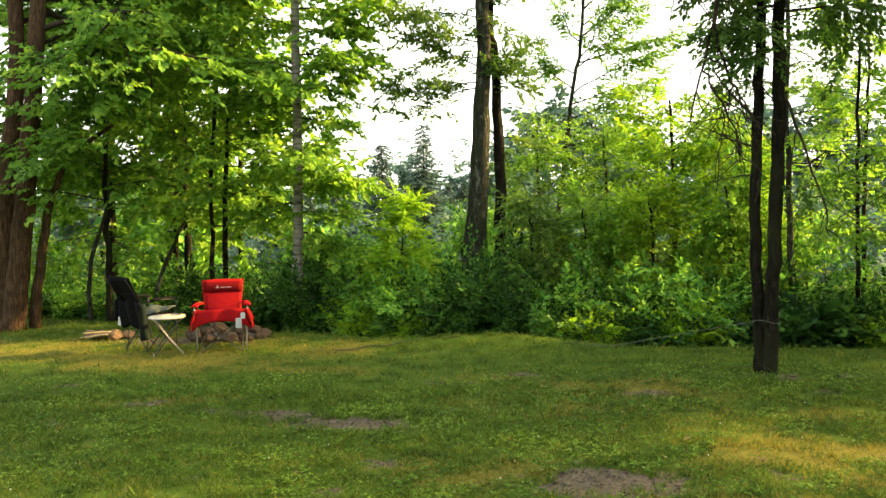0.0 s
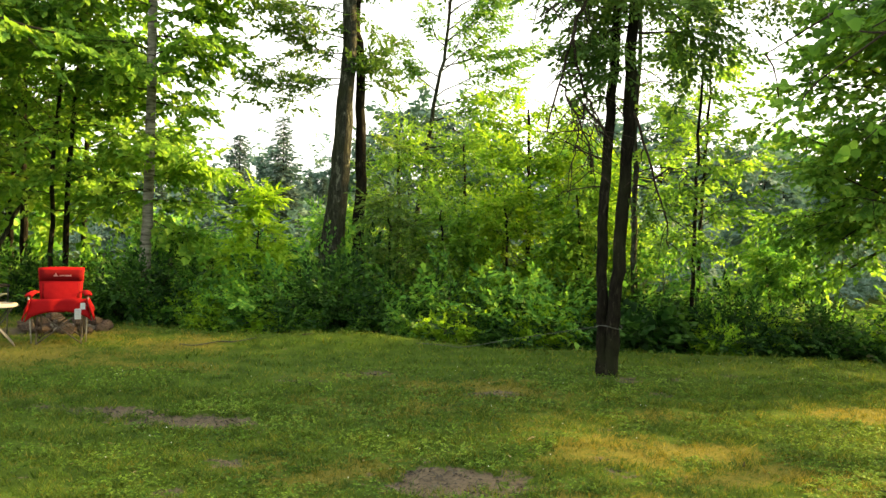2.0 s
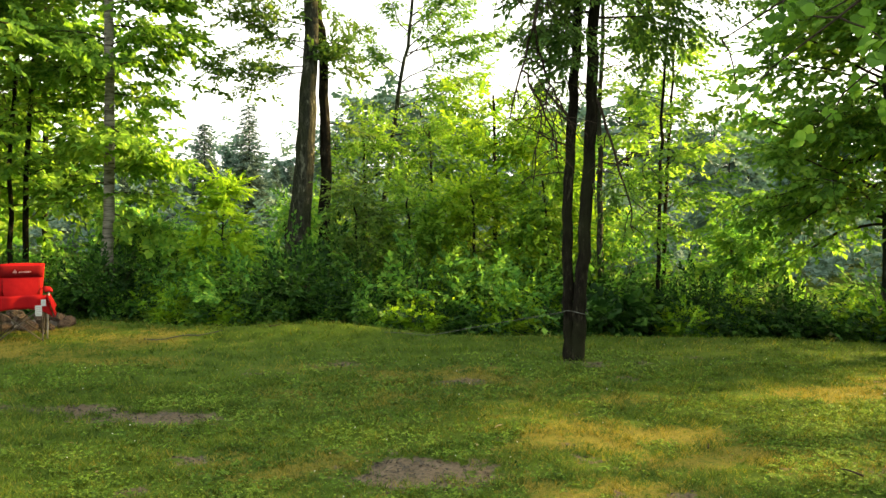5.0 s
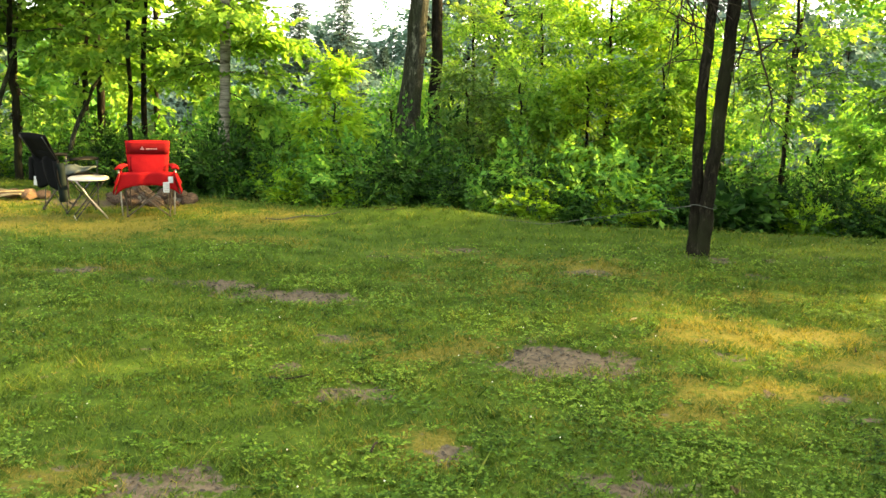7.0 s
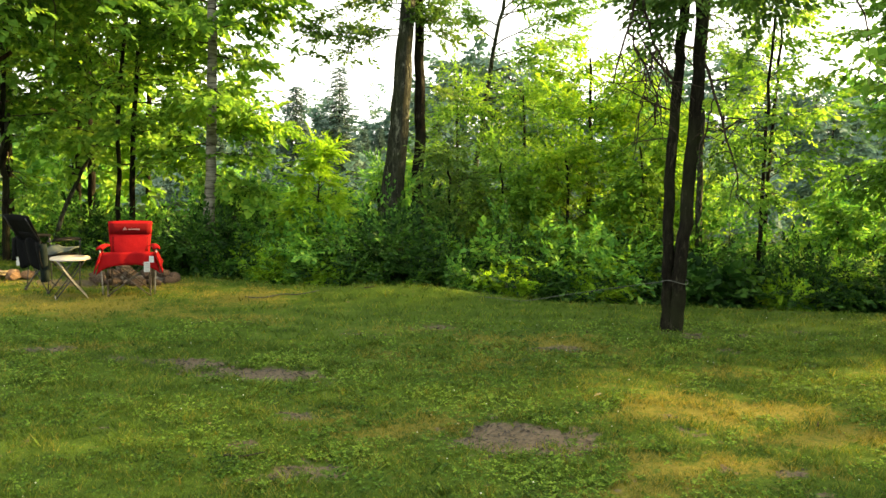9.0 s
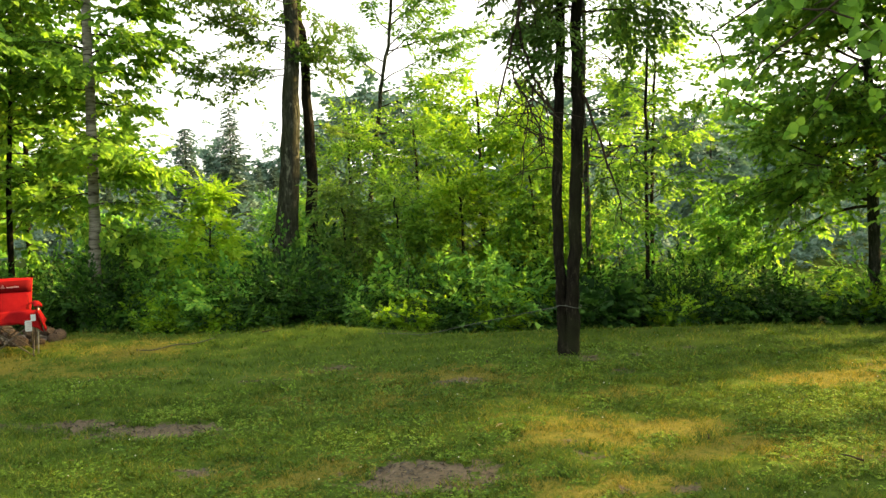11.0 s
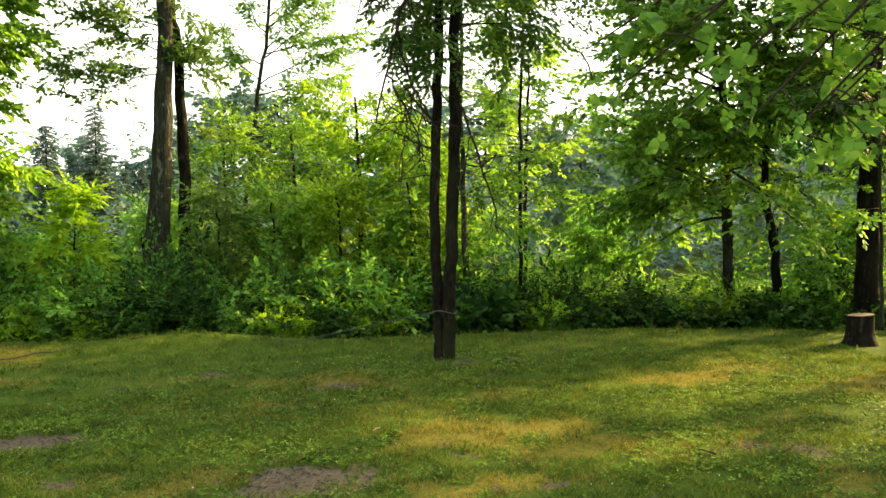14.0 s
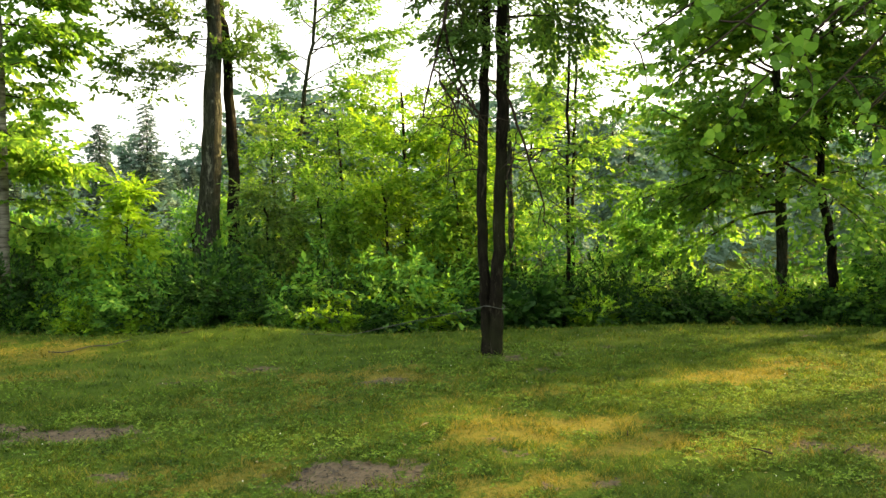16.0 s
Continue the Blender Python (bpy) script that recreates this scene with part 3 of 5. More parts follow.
    hang = [[(3.2, 8.8, 4.15), (2.95, 8.7, 4.0), (2.80, 8.65, 3.6), (2.66, 8.6, 3.1), (2.55, 8.6, 2.6)],
            [(2.83, 8.66, 3.7), (2.84, 8.62, 3.3), (2.98, 8.6, 2.95), (3.12, 8.6, 2.72), (3.26, 8.7, 2.5)],
            [(2.95, 8.7, 4.0), (2.75, 8.6, 3.95), (2.5, 8.55, 3.85), (2.3, 8.5, 3.88)],
            [(2.98, 8.6, 2.95), (2.88, 8.6, 2.6), (2.82, 8.6, 2.25)], [(2.75, 8.6, 2.95), (2.95, 8.6, 2.6), (3.05, 8.6, 2.3), (3.12, 8.6, 2.0)],
            [(2.66, 8.6, 3.1), (2.85, 8.6, 2.85), (3.1, 8.6, 2.65), (3.26, 8.7, 2.5)],
            [(3.5, 8.74, 2.95), (3.58, 8.65, 2.7), (3.66, 8.6, 2.35), (3.78, 8.55, 1.95), (3.86, 8.5, 1.65), (3.9, 8.5, 1.42)],
            [(3.72, 8.58, 2.15), (3.86, 8.56, 2.24), (4.02, 8.55, 2.26), (4.08, 8.55, 2.2), (4.09, 8.55, 2.08)],
            [(3.62, 8.62, 2.5), (3.57, 8.6, 2.25), (3.52, 8.6, 2.05)]]
    for k, pts in enumerate(hang):
        line = bend(pts, 14)
        line[1:-1] += r.normal(0, 0.012, (12, 3))
        r0 = (0.026, 0.018, 0.014, 0.011, 0.012, 0.012, 0.018, 0.010, 0.008)[k]
        lines = [(line, np.linspace(r0, r0 * 0.3, 14), 6)]
        for _ in range(12 if k < 6 else 6):
            i = r.integers(3, 13)
            s = grow(r, line[i], unit(r.uniform(0, 6.28), r.uniform(-1.2, 0.3)), r.uniform(0.2, 0.6), -0.6, 6, 0.22)
            lines.append((s, np.linspace(0.007, 0.0025, 6), 4))
        pl.limbs.append(lines)
    for _ in range(22):                                   # a few leaves along the hanging bough
        pl.twig(np.array((3.8, 8.55, 1.9)) + r.normal(0, 0.12, 3), unit(r.uniform(0, 6.28), -0.8), 0.8)
    pl.finish("tree", [a, b], BARK, L_OAK, "twin-stemmed dark tree with dead hanging boughs on the lawn", "tree")


def tall_pair():
    """The thick trunk at the rim and the thinner one close beside it, small-leaved above."""
    pl = Plant(8, "oak")
    pl.flat = 1.0
    r = pl.rng
    a = trunk_line(r, [(0.36, 14.0, -0.15), (0.46, 14.0, 0.7), (0.60, 14.0, 2.0), (0.68, 14.0, 3.4), (0.73, 14.0, 5.0), (0.78, 14.1, 12.5)], 0.215, 0.08, 26, 16, 1.3, 0.008)
    for z, az, el, l in ((4.1, 178, 0.05, 1.75), (3.9, 190, -0.05, 1.5), (4.3, 165, 0.2, 1.7), (4.5, 200, 0.15, 1.5), (3.8, 182, -0.1, 1.25), (4.0, 5, 0.1, 0.6), (3.95, -20, 0.0, 0.5), (4.9, 175, 0.3, 1.5), (5.1, 10, 0.2, 0.8)):
        pl.limb(on_line(a, z - 0.1), radians(az), el + r.normal(-0.03, 0.1), l, 0.012, 0.0, 10, 0.085, 0.75, 0.12, droop=r.normal(0.05, 0.15))
    for k in range(26):
        pl.limb(on_line(a, 5.4 + 0.26 * k), r.uniform(0, 6.28), r.uniform(0.1, 0.6), r.uniform(1.3, 2.4), 0.035, 0.1, 6, 0.2, 0.95, 0.3, droop=-0.15)
    for _ in range(60):
        z = r.uniform(3.7, 5.2)
        pl.twig(on_line(a, z) + r.normal(0, 0.16, 3), unit(r.uniform(0, 6.28), -0.2), 0.7)
    pl.finish("tree", [a], BARK_GREY, L_OAK, "tall thick-trunked tree with rough grey-brown bark", "tree", "trees at the lawn's rim")
    pl = Plant(9, "oak")
    pl.flat = 1.0
    r = pl.rng
    b = trunk_line(r, [(0.94, 14.25, -0.2), (0.95, 14.25, 0.8), (0.97, 14.25, 2.0), (0.955, 14.25, 3.2), (0.90, 14.25, 4.3), (0.86, 14.25, 5.4), (1.0, 14.3, 11)], 0.115, 0.05, 24, 12, 1.3, 0.014)
    for z, az, el, l in ((2.9, 10, 0.3, 0.6), (4.2, -10, 0.0, 0.55), (3.8, 15, -0.1, 0.6), (4.6, 20, 0.1, 0.8)):
        pl.limb(on_line(b, z), radians(az), el, l, 0.011, -0.5, 7, 0.09, 0.7, 0.2)
    for k in range(18):
        pl.limb(on_line(b, 5.3 + 0.3 * k), r.uniform(0, 6.28), r.uniform(0.1, 0.6), r.uniform(1.0, 1.9), 0.03, 0.1, 6, 0.18, 0.95, 0.3)
    pl.finish("tree", [b], BARK, L_OAK, "slender dark tree close beside a thicker trunk", "tree", "trees at the lawn's rim")


def birch_tree():
    pl = Plant(12, "maple")
    r = pl.rng
    a = trunk_line(r, [(-2.33, 13.4, -0.1), (-2.30, 13.4, 0.8), (-2.24, 13.4, 2.9), (-2.22, 13.42, 5.0), (-2.1, 13.5, 11)], 0.098, 0.05, 28, 14, 1.15, 0.008)
    for z, az, el, l in ((2.1, -25, 0.05, 1.25), (2.45, 10, 0.0, 1.35), (1.75, -45, -0.05, 1.0), (1.45, -10, -0.15, 1.0), (2.7, -70, 0.1, 1.2), (1.9, 200, 0.0, 1.1), (2.3, 240, 0.05, 1.1),
                         (3.6, 5, 0.1, 1.3), (3.9, -15, 0.1, 1.35), (4.2, 15, 0.1, 1.5), (4.5, -30, 0.2, 1.2), (4.9, 0, 0.2, 1.15), (3.4, 180, 0.1, 1.4), (4.0, 210, 0.1, 1.5), (4.6, 170, 0.2, 1.5), (3.7, 260, 0.1, 1.2), (3.2, -5, 0.0, 0.9)):
        pl.limb(on_line(a, z), radians(az), el, l * 0.87, 0.014, -0.15, 9, 0.085, 0.78, 0.15, droop=-0.3)
    for k in range(30):
        pl.limb(on_line(a, 4.9 + 0.2 * k), r.uniform(0, 6.28), r.uniform(0.1, 0.6), r.uniform(1.0, 1.7), 0.02, -0.1, 7, 0.15, 0.95, 0.2, droop=-0.3)
    pl.finish("tree", [a], BIRCH, L_BRIGHT, "straight pale grey-barked tree with yellow-green leaves", "birch", "trees at the lawn's rim")


def leafy_tree(name, seed, pts, r0, kind, leafm, barkm, n, zlo, zhi, length, label, size=0.78, lean=None, droop=-0.3, subs=7, gap=0.115, sides=10, el=(0.0, 0.45), group="trees at the lawn's rim"):
    """A tree whose limbs stand all round between two heights, longer below than above."""
    pl = Plant(seed, kind)
    r = pl.rng
    a = trunk_line(r, pts, r0, r0 * 0.4, 20, sides)
    for k in range(n):
        f = (k + r.uniform(0, 1)) / n
        z = zlo + (zhi - zlo) * f
        az = r.uniform(0, 6.28) if lean is None else radians(lean) + r.normal(0, 1.3)
        pl.limb(on_line(a, z), az, r.uniform(*el) + 0.3 * f, length * (1.1 - 0.55 * f) * r.uniform(0.75, 1.2), r0 * 0.24 * (1.1 - 0.6 * f), -0.1, subs, gap, size, 0.15, droop=droop)
    return pl.finish(name, [a], barkm, leafm, label, "tree", group)


def ash_tree():
    """The thin open tree in the gap, its leafy boughs all reaching one way."""
    pl = Plant(17, "ash")
    r = pl.rng
    a = trunk_line(r, [(2.15, 17, -0.6), (2.22, 16.9, 0.9), (2.33, 16.9, 2.0), (2.41, 16.87, 2.8), (2.62, 16.84, 4.2), (2.78, 16.8, 5.4), (3.0, 16.8, 9)], 0.062, 0.025, 24, 10, 1.2, 0.01)
    for z, az, el, l in ((2.9, 5, 0.25, 1.4), (3.4, 8, 0.35, 1.9), (3.9, -5, 0.5, 1.9), (4.4, 10, 0.6, 1.7), (4.3, 178, 0.3, 0.6), (4.9, 170, 0.5, 0.8), (5.2, 0, 0.6, 1.4), (4.0, 185, 0.7, 0.9), (4.6, 30, 0.5, 1.4), (2.6, 160, 0.4, 0.7), (5.0, -20, 0.3, 1.5), (3.1, -12, 0.15, 1.6), (3.7, 12, 0.15, 2.0), (4.5, -8, 0.25, 2.0)):
        pl.limb(on_line(a, z), radians(az), el, l, 0.016, 0.0, 9, 0.085, 0.85, 0.2, droop=-0.15)
    for k in range(16):
        pl.limb(on_line(a, 5.3 + 0.22 * k), r.uniform(0, 6.28), r.uniform(0.2, 0.8), r.uniform(0.9, 1.5), 0.018, 0.1, 6, 0.17, 0.9, 0.3, droop=-0.15)
    pl.finish("tree", [a], BARK_GREY, L_MAPLE, "thin grey open-crowned tree with feathery leaves", "tree", "trees at the lawn's rim")


def left_trees():
    """Old stems at the lawn's far corner and the maples behind the chairs."""
    pl = Plant(20, "maple")
    r = pl.rng
    stems = [trunk_line(r, [(-6.76, 13.15, -0.05), (-6.6, 13.15, 0.9), (-6.40, 13.15, 2.4), (-6.12, 13.2, 5.0), (-5.8, 13.3, 9.5)], 0.19, 0.10, 22, 14, 1.25, 0.01),
             trunk_line(r, [(-7.0, 13.4, -0.05), (-6.92, 13.4, 0.9), (-6.80, 13.4, 2.4), (-6.62, 13.45, 4.8), (-6.7, 13.5, 9.5)], 0.175, 0.10, 22, 14, 1.25, 0.01),
             trunk_line(r, [(-6.50, 13.35, -0.05), (-6.38, 13.35, 0.9), (-6.2, 13.35, 1.8), (-6.0, 13.4, 2.4), (-5.6, 13.5, 2.9), (-5.2, 13.6, 3.2)], 0.085, 0.03, 16, 10, 1.2, 0.012)]
    pl.limb(on_line(stems[0], 4.1), radians(-8), 0.25, 3.2, 0.06, -0.4, 10, 0.16, 1.0, 0.2, droop=-0.35)
    pl.limb(on_line(stems[0], 4.0), radians(-15), 0.12, 2.4, 0.04, -0.2, 8, 0.16, 1.0, 0.2, droop=-0.35)
    for k in range(26):
        pl.limb(on_line(stems[k % 2], 4.2 + 0.2 * k), r.uniform(-0.3, 2.0), r.uniform(-0.1, 0.5), r.uniform(1.6, 3.0), 0.05, -0.2, 7, 0.18, 1.05, 0.2, droop=-0.35)
    pl.finish("tree", stems, BARK_WARM, L_MAPLE, "old several-stemmed tree with warm brown bark", "tree", "trees at the lawn's rim")
    leafy_tree("tree", 21, [(-5.55, 13.95, -0.3), (-5.5, 13.93, 1.0), (-5.52, 13.92, 2.1), (-5.42, 13.96, 4.0), (-5.3, 14, 9.5)], 0.062, "maple", L_MAPLE, BARK, 34, 2.0, 9.0, 2.0, "slender maple behind camp chairs", lean=-60)
    leafy_tree("tree", 22, [(-3.99, 14.4, -0.3), (-3.96, 14.45, 0.8), (-3.92, 14.47, 2.2), (-3.7, 14.5, 5.5), (-3.9, 14.5, 8)], 0.045, "maple", L_BRIGHT, BARK, 30, 1.4, 7.6, 1.7, "thin maple with light green leaves", lean=-80)
    leafy_tree("tree", 23, [(-3.80, 14.6, -0.3), (-3.78, 14.6, 0.8), (-3.7, 14.6, 2.4), (-3.57, 14.6, 4.1), (-3.4, 14.6, 9)], 0.055, "maple", L_MAPLE, BARK, 40, 1.9, 8.6, 2.0, "thin maple with layered light green boughs", lean=-70)
    leafy_tree("tree", 24, [(-8.3, 15.6, -0.4), (-8.2, 15.6, 3), (-8.0, 15.6, 9)], 0.12, "maple", L_MAPLE, BARK, 34, 1.8, 8.6, 2.3, "leafy tree at the wood's edge", lean=-60)
    leafy_tree("tree", 25, [(-6.6, 16.8, -0.5), (-6.6, 16.8, 3), (-6.4, 16.8, 9)], 0.10, "maple", L_MAPLE, BARK, 34, 1.6, 8.6, 2.2, "leafy tree at the wood's edge", lean=-80)
    leafy_tree("tree", 26, [(-4.9, 16.2, -0.5), (-4.9, 16.2, 3), (-4.7, 16.2, 8)], 0.08, "maple", L_MAPLE, BARK, 30, 2.0, 7.6, 2.0, "leafy tree at the wood's edge", lean=-80)
    for k, (x, y, h) in enumerate(((-7.4, 18.8, 10), (-5.9, 18.4, 9.5), (-4.6, 18.9, 8.5))):
        leafy_tree("tree", 130 + k, [(x, y, -0.9), (x + 0.1, y, 3), (x + 0.2, y, h)], 0.07, "maple", L_BRIGHT, BARK, 28, 1.2, h * 0.96, 2.2, "leafy tree deeper in the wood", size=1.25, gap=0.2)
    for k, pts in enumerate(([(-5.95, 14.1, -0.2), (-5.8, 13.9, 0.95), (-5.55, 13.9, 1.7), (-5.4, 13.9, 2.3)], [(-4.95, 14.2, -0.2), (-4.79, 14.2, 0.64), (-4.45, 14.3, 1.45), (-4.09, 14.42, 2.06)])):
        ob = tagged(new("leaning_trunk"), "dead slim trunk leaning among bushes", "dead trunk", "leaning dead trunks")
        tube_part("trunk", [trunk_line(np.random.default_rng(30 + k), pts, 0.042, 0.03, 12, 8, 1.1)], BARK_GREY, ob)


def right_trees():
    leafy_tree("tree", 40, [(8.78, 10.72, -0.1), (8.77, 10.72, 0.4), (8.72, 10.76, 2), (8.66, 10.8, 3.9), (8.7, 10.8, 7.4)], 0.105, "maple", L_MAPLE, BARK_GREY, 66, 1.4, 7.0, 2.2, "broad maple with low spreading boughs", lean=200, el=(-0.4, 0.4))
    leafy_tree("tree", 41, [(9.35, 10.2, -0.1), (9.30, 10.25, 0.3), (9.27, 10.3, 1.0), (9.15, 10.4, 2.0), (9.3, 10.4, 4.5), (9.4, 10.4, 6.8)], 0.085, "maple", L_MAPLE, BARK, 34, 2.1, 6.4, 1.7, "curved dark-stemmed maple beside the lawn", lean=240)
    pl = Plant(42, "small")
    r = pl.rng
    a = trunk_line(r, [(9.62, 8.88, -0.1), (9.6, 8.88, 1.5), (9.58, 8.88, 4), (9.7, 8.9, 8.5)], 0.17, 0.10, 20, 14, 1.3)
    for k in range(34):
        pl.limb(on_line(a, 2.6 + 0.165 * k), r.uniform(0, 6.28), r.uniform(-0.3, 0.3), r.uniform(1.0, 2.2), 0.035, -0.3, 7, 0.14, 1.0, 0.15, droop=-0.3)
    pl.finish("tree", [a], BARK, L_DARK_SHADED, "thick nearly black trunk beside a stump", "tree", "trees at the lawn's rim")
    pl = Plant(43, "shrub")
    r = pl.rng
    b = trunk_line(r, [(9.36, 8.4, -0.05), (9.35, 8.4, 1), (9.27, 8.48, 3), (9.2, 8.5, 4.2)], 0.03, 0.01, 12, 8)
    for k in range(8):
        pl.limb(on_line(b, 1.6 + 0.3 * k), r.uniform(0, 6.28), 0.2, 0.5, 0.008, -0.2, 4, 0.16, 0.9, 0.3)
    pl.finish("sapling", [b], BARK_GREY, L_SHRUB, "thin pale sapling in front of a dark trunk", "sapling")
    leafy_tree("tree", 44, [(4.97, 12.05, -0.2), (4.94, 12.06, 0.4), (4.9, 12.07, 2), (4.88, 12.08, 3.5), (4.9, 12.1, 7.5)], 0.058, "small", L_OAK, BARK_GREY, 22, 3.0, 7.2, 1.2, "slim grey trunk behind the forked tree", gap=0.2, subs=5)
    leafy_tree("tree", 45, [(5.72, 11.75, -0.2), (5.71, 11.72, 0.5), (5.70, 11.72, 1.6), (5.70, 11.72, 3.0), (5.8, 11.8, 5.2)], 0.038, "shrub", L_BRIGHT, BARK, 26, 1.2, 5.0, 1.0, "sparse sapling with airy leaves", gap=0.2, subs=5, size=0.9)
    leafy_tree("tree", 46, [(6.6, 13.4, -0.4), (6.6, 13.4, 2), (6.7, 13.4, 5)], 0.04, "shrub", L_BRIGHT, BARK, 26, 1.0, 4.4, 1.1, "young tree with pale leaves", gap=0.2, subs=5)
    leafy_tree("tree", 47, [(11.8, 10.9, -0.2), (11.8, 10.9, 3), (12.0, 10.9, 7.5)], 0.13, "maple", L_MAPLE, BARK, 40, 1.6, 7.0, 2.2, "leafy tree beyond a stump", gap=0.17)
    # next two stand out of view, added to break the sun on the lawn
    leafy_tree("tree", 49, [(10.6, 4.6, 0), (10.6, 4.6, 3), (10.7, 4.6, 8.5)], 0.15, "maple", L_MAPLE, BARK, 34, 2.4, 8.2, 2.5, "unseen leafy tree beside the lawn, placed to shade it", gap=0.2, size=1.1)
    leafy_tree("tree", 48, [(12.4, 7.4, 0), (12.4, 7.4, 3), (12.6, 7.4, 8.5)], 0.15, "maple", L_MAPLE, BARK, 34, 3.7, 8.2, 2.0, "unseen leafy tree beside the lawn, placed to shade it", gap=0.19)


def mid_trees():
    """Leafy small trees that close the view between the tall trunks."""
    S = "bushy young tree with yellow-green leaves"
    rows = [(60, (3.9, 14.6), 3.5, 0.05, "shrub", L_FERN, 32, 1.5), (61, (2.9, 15.4), 2.9, 0.04, "small", L_BRIGHT, 26, 1.2), (62, (4.8, 13.8), 2.7, 0.045, "shrub", L_FERN, 24, 1.2),
            (63, (1.7, 15.6), 3.1, 0.04, "small", L_BRIGHT, 26, 1.0), (64, (5.3, 15.2), 2.6, 0.05, "shrub", L_SHRUB, 28, 1.3), 
            (66, (3.2, 13.2), 1.9, 0.035, "shrub", L_FERN, 20, 0.95), (67, (4.3, 12.9), 2.0, 0.035, "shrub", L_BRIGHT, 20, 1.0), (68, (0.3, 16.5), 1.2, 0.04, "shrub", L_SHRUB, 22, 1.2),
            (69, (-1.9, 15.4), 1.1, 0.04, "shrub", L_SHRUB, 22, 0.9), (70, (7.6, 13.0), 1.0, 0.03, "shrub", L_SHRUB, 16, 0.7), (71, (1.35, 13.3), 1.9, 0.03, "small", L_OAK, 22, 0.6),
            (72, (10.6, 10.4), 1.2, 0.04, "shrub", L_SHRUB, 24, 1.0), (73, (2.2, 13.4), 1.7, 0.03, "shrub", L_BRIGHT, 22, 0.8)]
    for seed, (x, y), h, r0, kind, lm, n, l in rows:
        z0 = float(ground_z(np.array([x]), np.array([y]))[0]) - 0.05
        leafy_tree("young_tree", seed, [(x, y, z0), (x + 0.05, y, h * 0.5), (x, y + 0.05, h)], r0, kind, lm, BARK, n, max(0.25, z0 + 0.3), h * 0.97, l, S if lm in (L_BRIGHT, L_FERN) else "bushy young tree with mid-green leaves",
                   gap=0.115, subs=7, size=0.6 if kind == "ash" else 0.82, el=(0.15, 0.7), sides=8, group="young trees")


def ash_sapling():
    """Upright young ash: tiers of rising feathery boughs round one thin stem."""
    pl = Plant(65, "ash")
    pl.flat = 0.25
    r = pl.rng
    a = trunk_line(r, [(-0.67, 13.5, -0.5), (-0.66, 13.5, 0.8), (-0.62, 13.5, 1.95)], 0.022, 0.006, 14, 8)
    for k in range(26):
        f = (k + r.uniform(0, 0.8)) / 26
        pl.limb(on_line(a, 0.15 + 1.75 * f), k * 2.4 + r.uniform(-0.4, 0.4), 0.25 + 0.5 * f, (0.58 - 0.40 * f) * r.uniform(0.8, 1.15), 0.008, -0.25, 5, 0.14, 0.78, 0.25, droop=-0.2)
    pl.finish("young_tree", [a], BARK, L_YOUNG, "bright yellow-green young ash with feathery boughs", "tree", "young trees")


def overhead_branch():
    """A tree beside the camera whose lowest bough of large heart-shaped leaves hangs into view."""
    pl = Plant(80, "broad")
    r = pl.rng
    a = trunk_line(r, [(5.4, 2.3, 0), (5.4, 2.3, 2), (5.5, 2.3, 8)], 0.16, 0.07, 16, 12)
    ob_label = "large-leaved tree with a low bough over the lawn"
    for tgt, n in (((2.62, 4.45, 2.72), 7), ((3.1, 4.05, 2.4), 8), ((3.5, 3.65, 2.25), 9), ((3.95, 3.5, 2.45), 9), ((4.1, 3.6, 2.9), 8), ((2.95, 4.5, 3.05), 8), ((3.4, 4.2, 3.0), 9), ((2.62, 3.95, 2.50), 6), ((3.06, 3.66, 2.18), 8), ((3.3, 3.5, 2.2), 8), ((3.45, 3.35, 2.35), 7), ((2.8, 3.8, 2.75), 7), ((3.15, 3.55, 2.62), 8)):
        p0 = on_line(a, 3.6 + r.uniform(-0.2, 0.5))
        tgt = np.array(tgt)
        mid = (p0 + tgt) / 2 + np.array([0, 0, 0.45])
        line = bend([p0, mid, tgt], 12)
        lines = [(line, np.linspace(0.03, 0.004, 12), 6)]
        for k in range(n + 5):
            i = r.integers(4, 12)
            s = grow(r, line[i], unit(r.uniform(0, 6.28), r.uniform(-0.7, 0.2)), r.uniform(0.2, 0.5), -0.5, 6)
            lines.append((s, np.linspace(0.006, 0.002, 6), 4))
            for j in (2, 3, 5):
                pl.twig(s[j], (s[j] - s[j - 1]) + r.normal(0, 0.04, 3) + np.array([0, 0, -0.02]), 0.40, 0.8)
        pl.limbs.append(lines)
    for k in range(22):
        pl.limb(on_line(a, 4.2 + 0.17 * k), r.uniform(0, 6.28), r.uniform(0, 0.5), r.uniform(1.2, 2.0), 0.03, -0.1, 6, 0.2, 1.0, 0.25)
    pl.finish("tree", [a], BARK, L_MAPLE, ob_label, "tree")


def bush(seed, h, w, kind, lm, label, n=12):
    pl = Plant(seed, kind)
    pl.flat = 0.6
    r = pl.rng
    for k in range(n):
        az = r.uniform(0, 6.28)
        pl.limb((0.12 * math.cos(az), 0.12 * math.sin(az), -0.02), az, r.uniform(0.55, 1.35), h * r.uniform(0.6, 1.1), 0.012, -0.5, 6, 0.19, 1.12, 0.12, droop=-0.1, fine=False)
    for k in range(75):
        a, q = r.uniform(0, 6.28), math.sqrt(r.uniform(0, 1)) * w * 0.6
        pl.twig(np.array([q * math.cos(a), q * math.sin(a), r.uniform(0.05, 0.5) * h]), unit(a + r.normal(0, 0.6), r.normal(0.1, 0.4)), 0.95)
    return pl.finish("bush", [], TWIG, lm, label, "bush", "bushes along the lawn", crown="leaves", joined="stemwork")


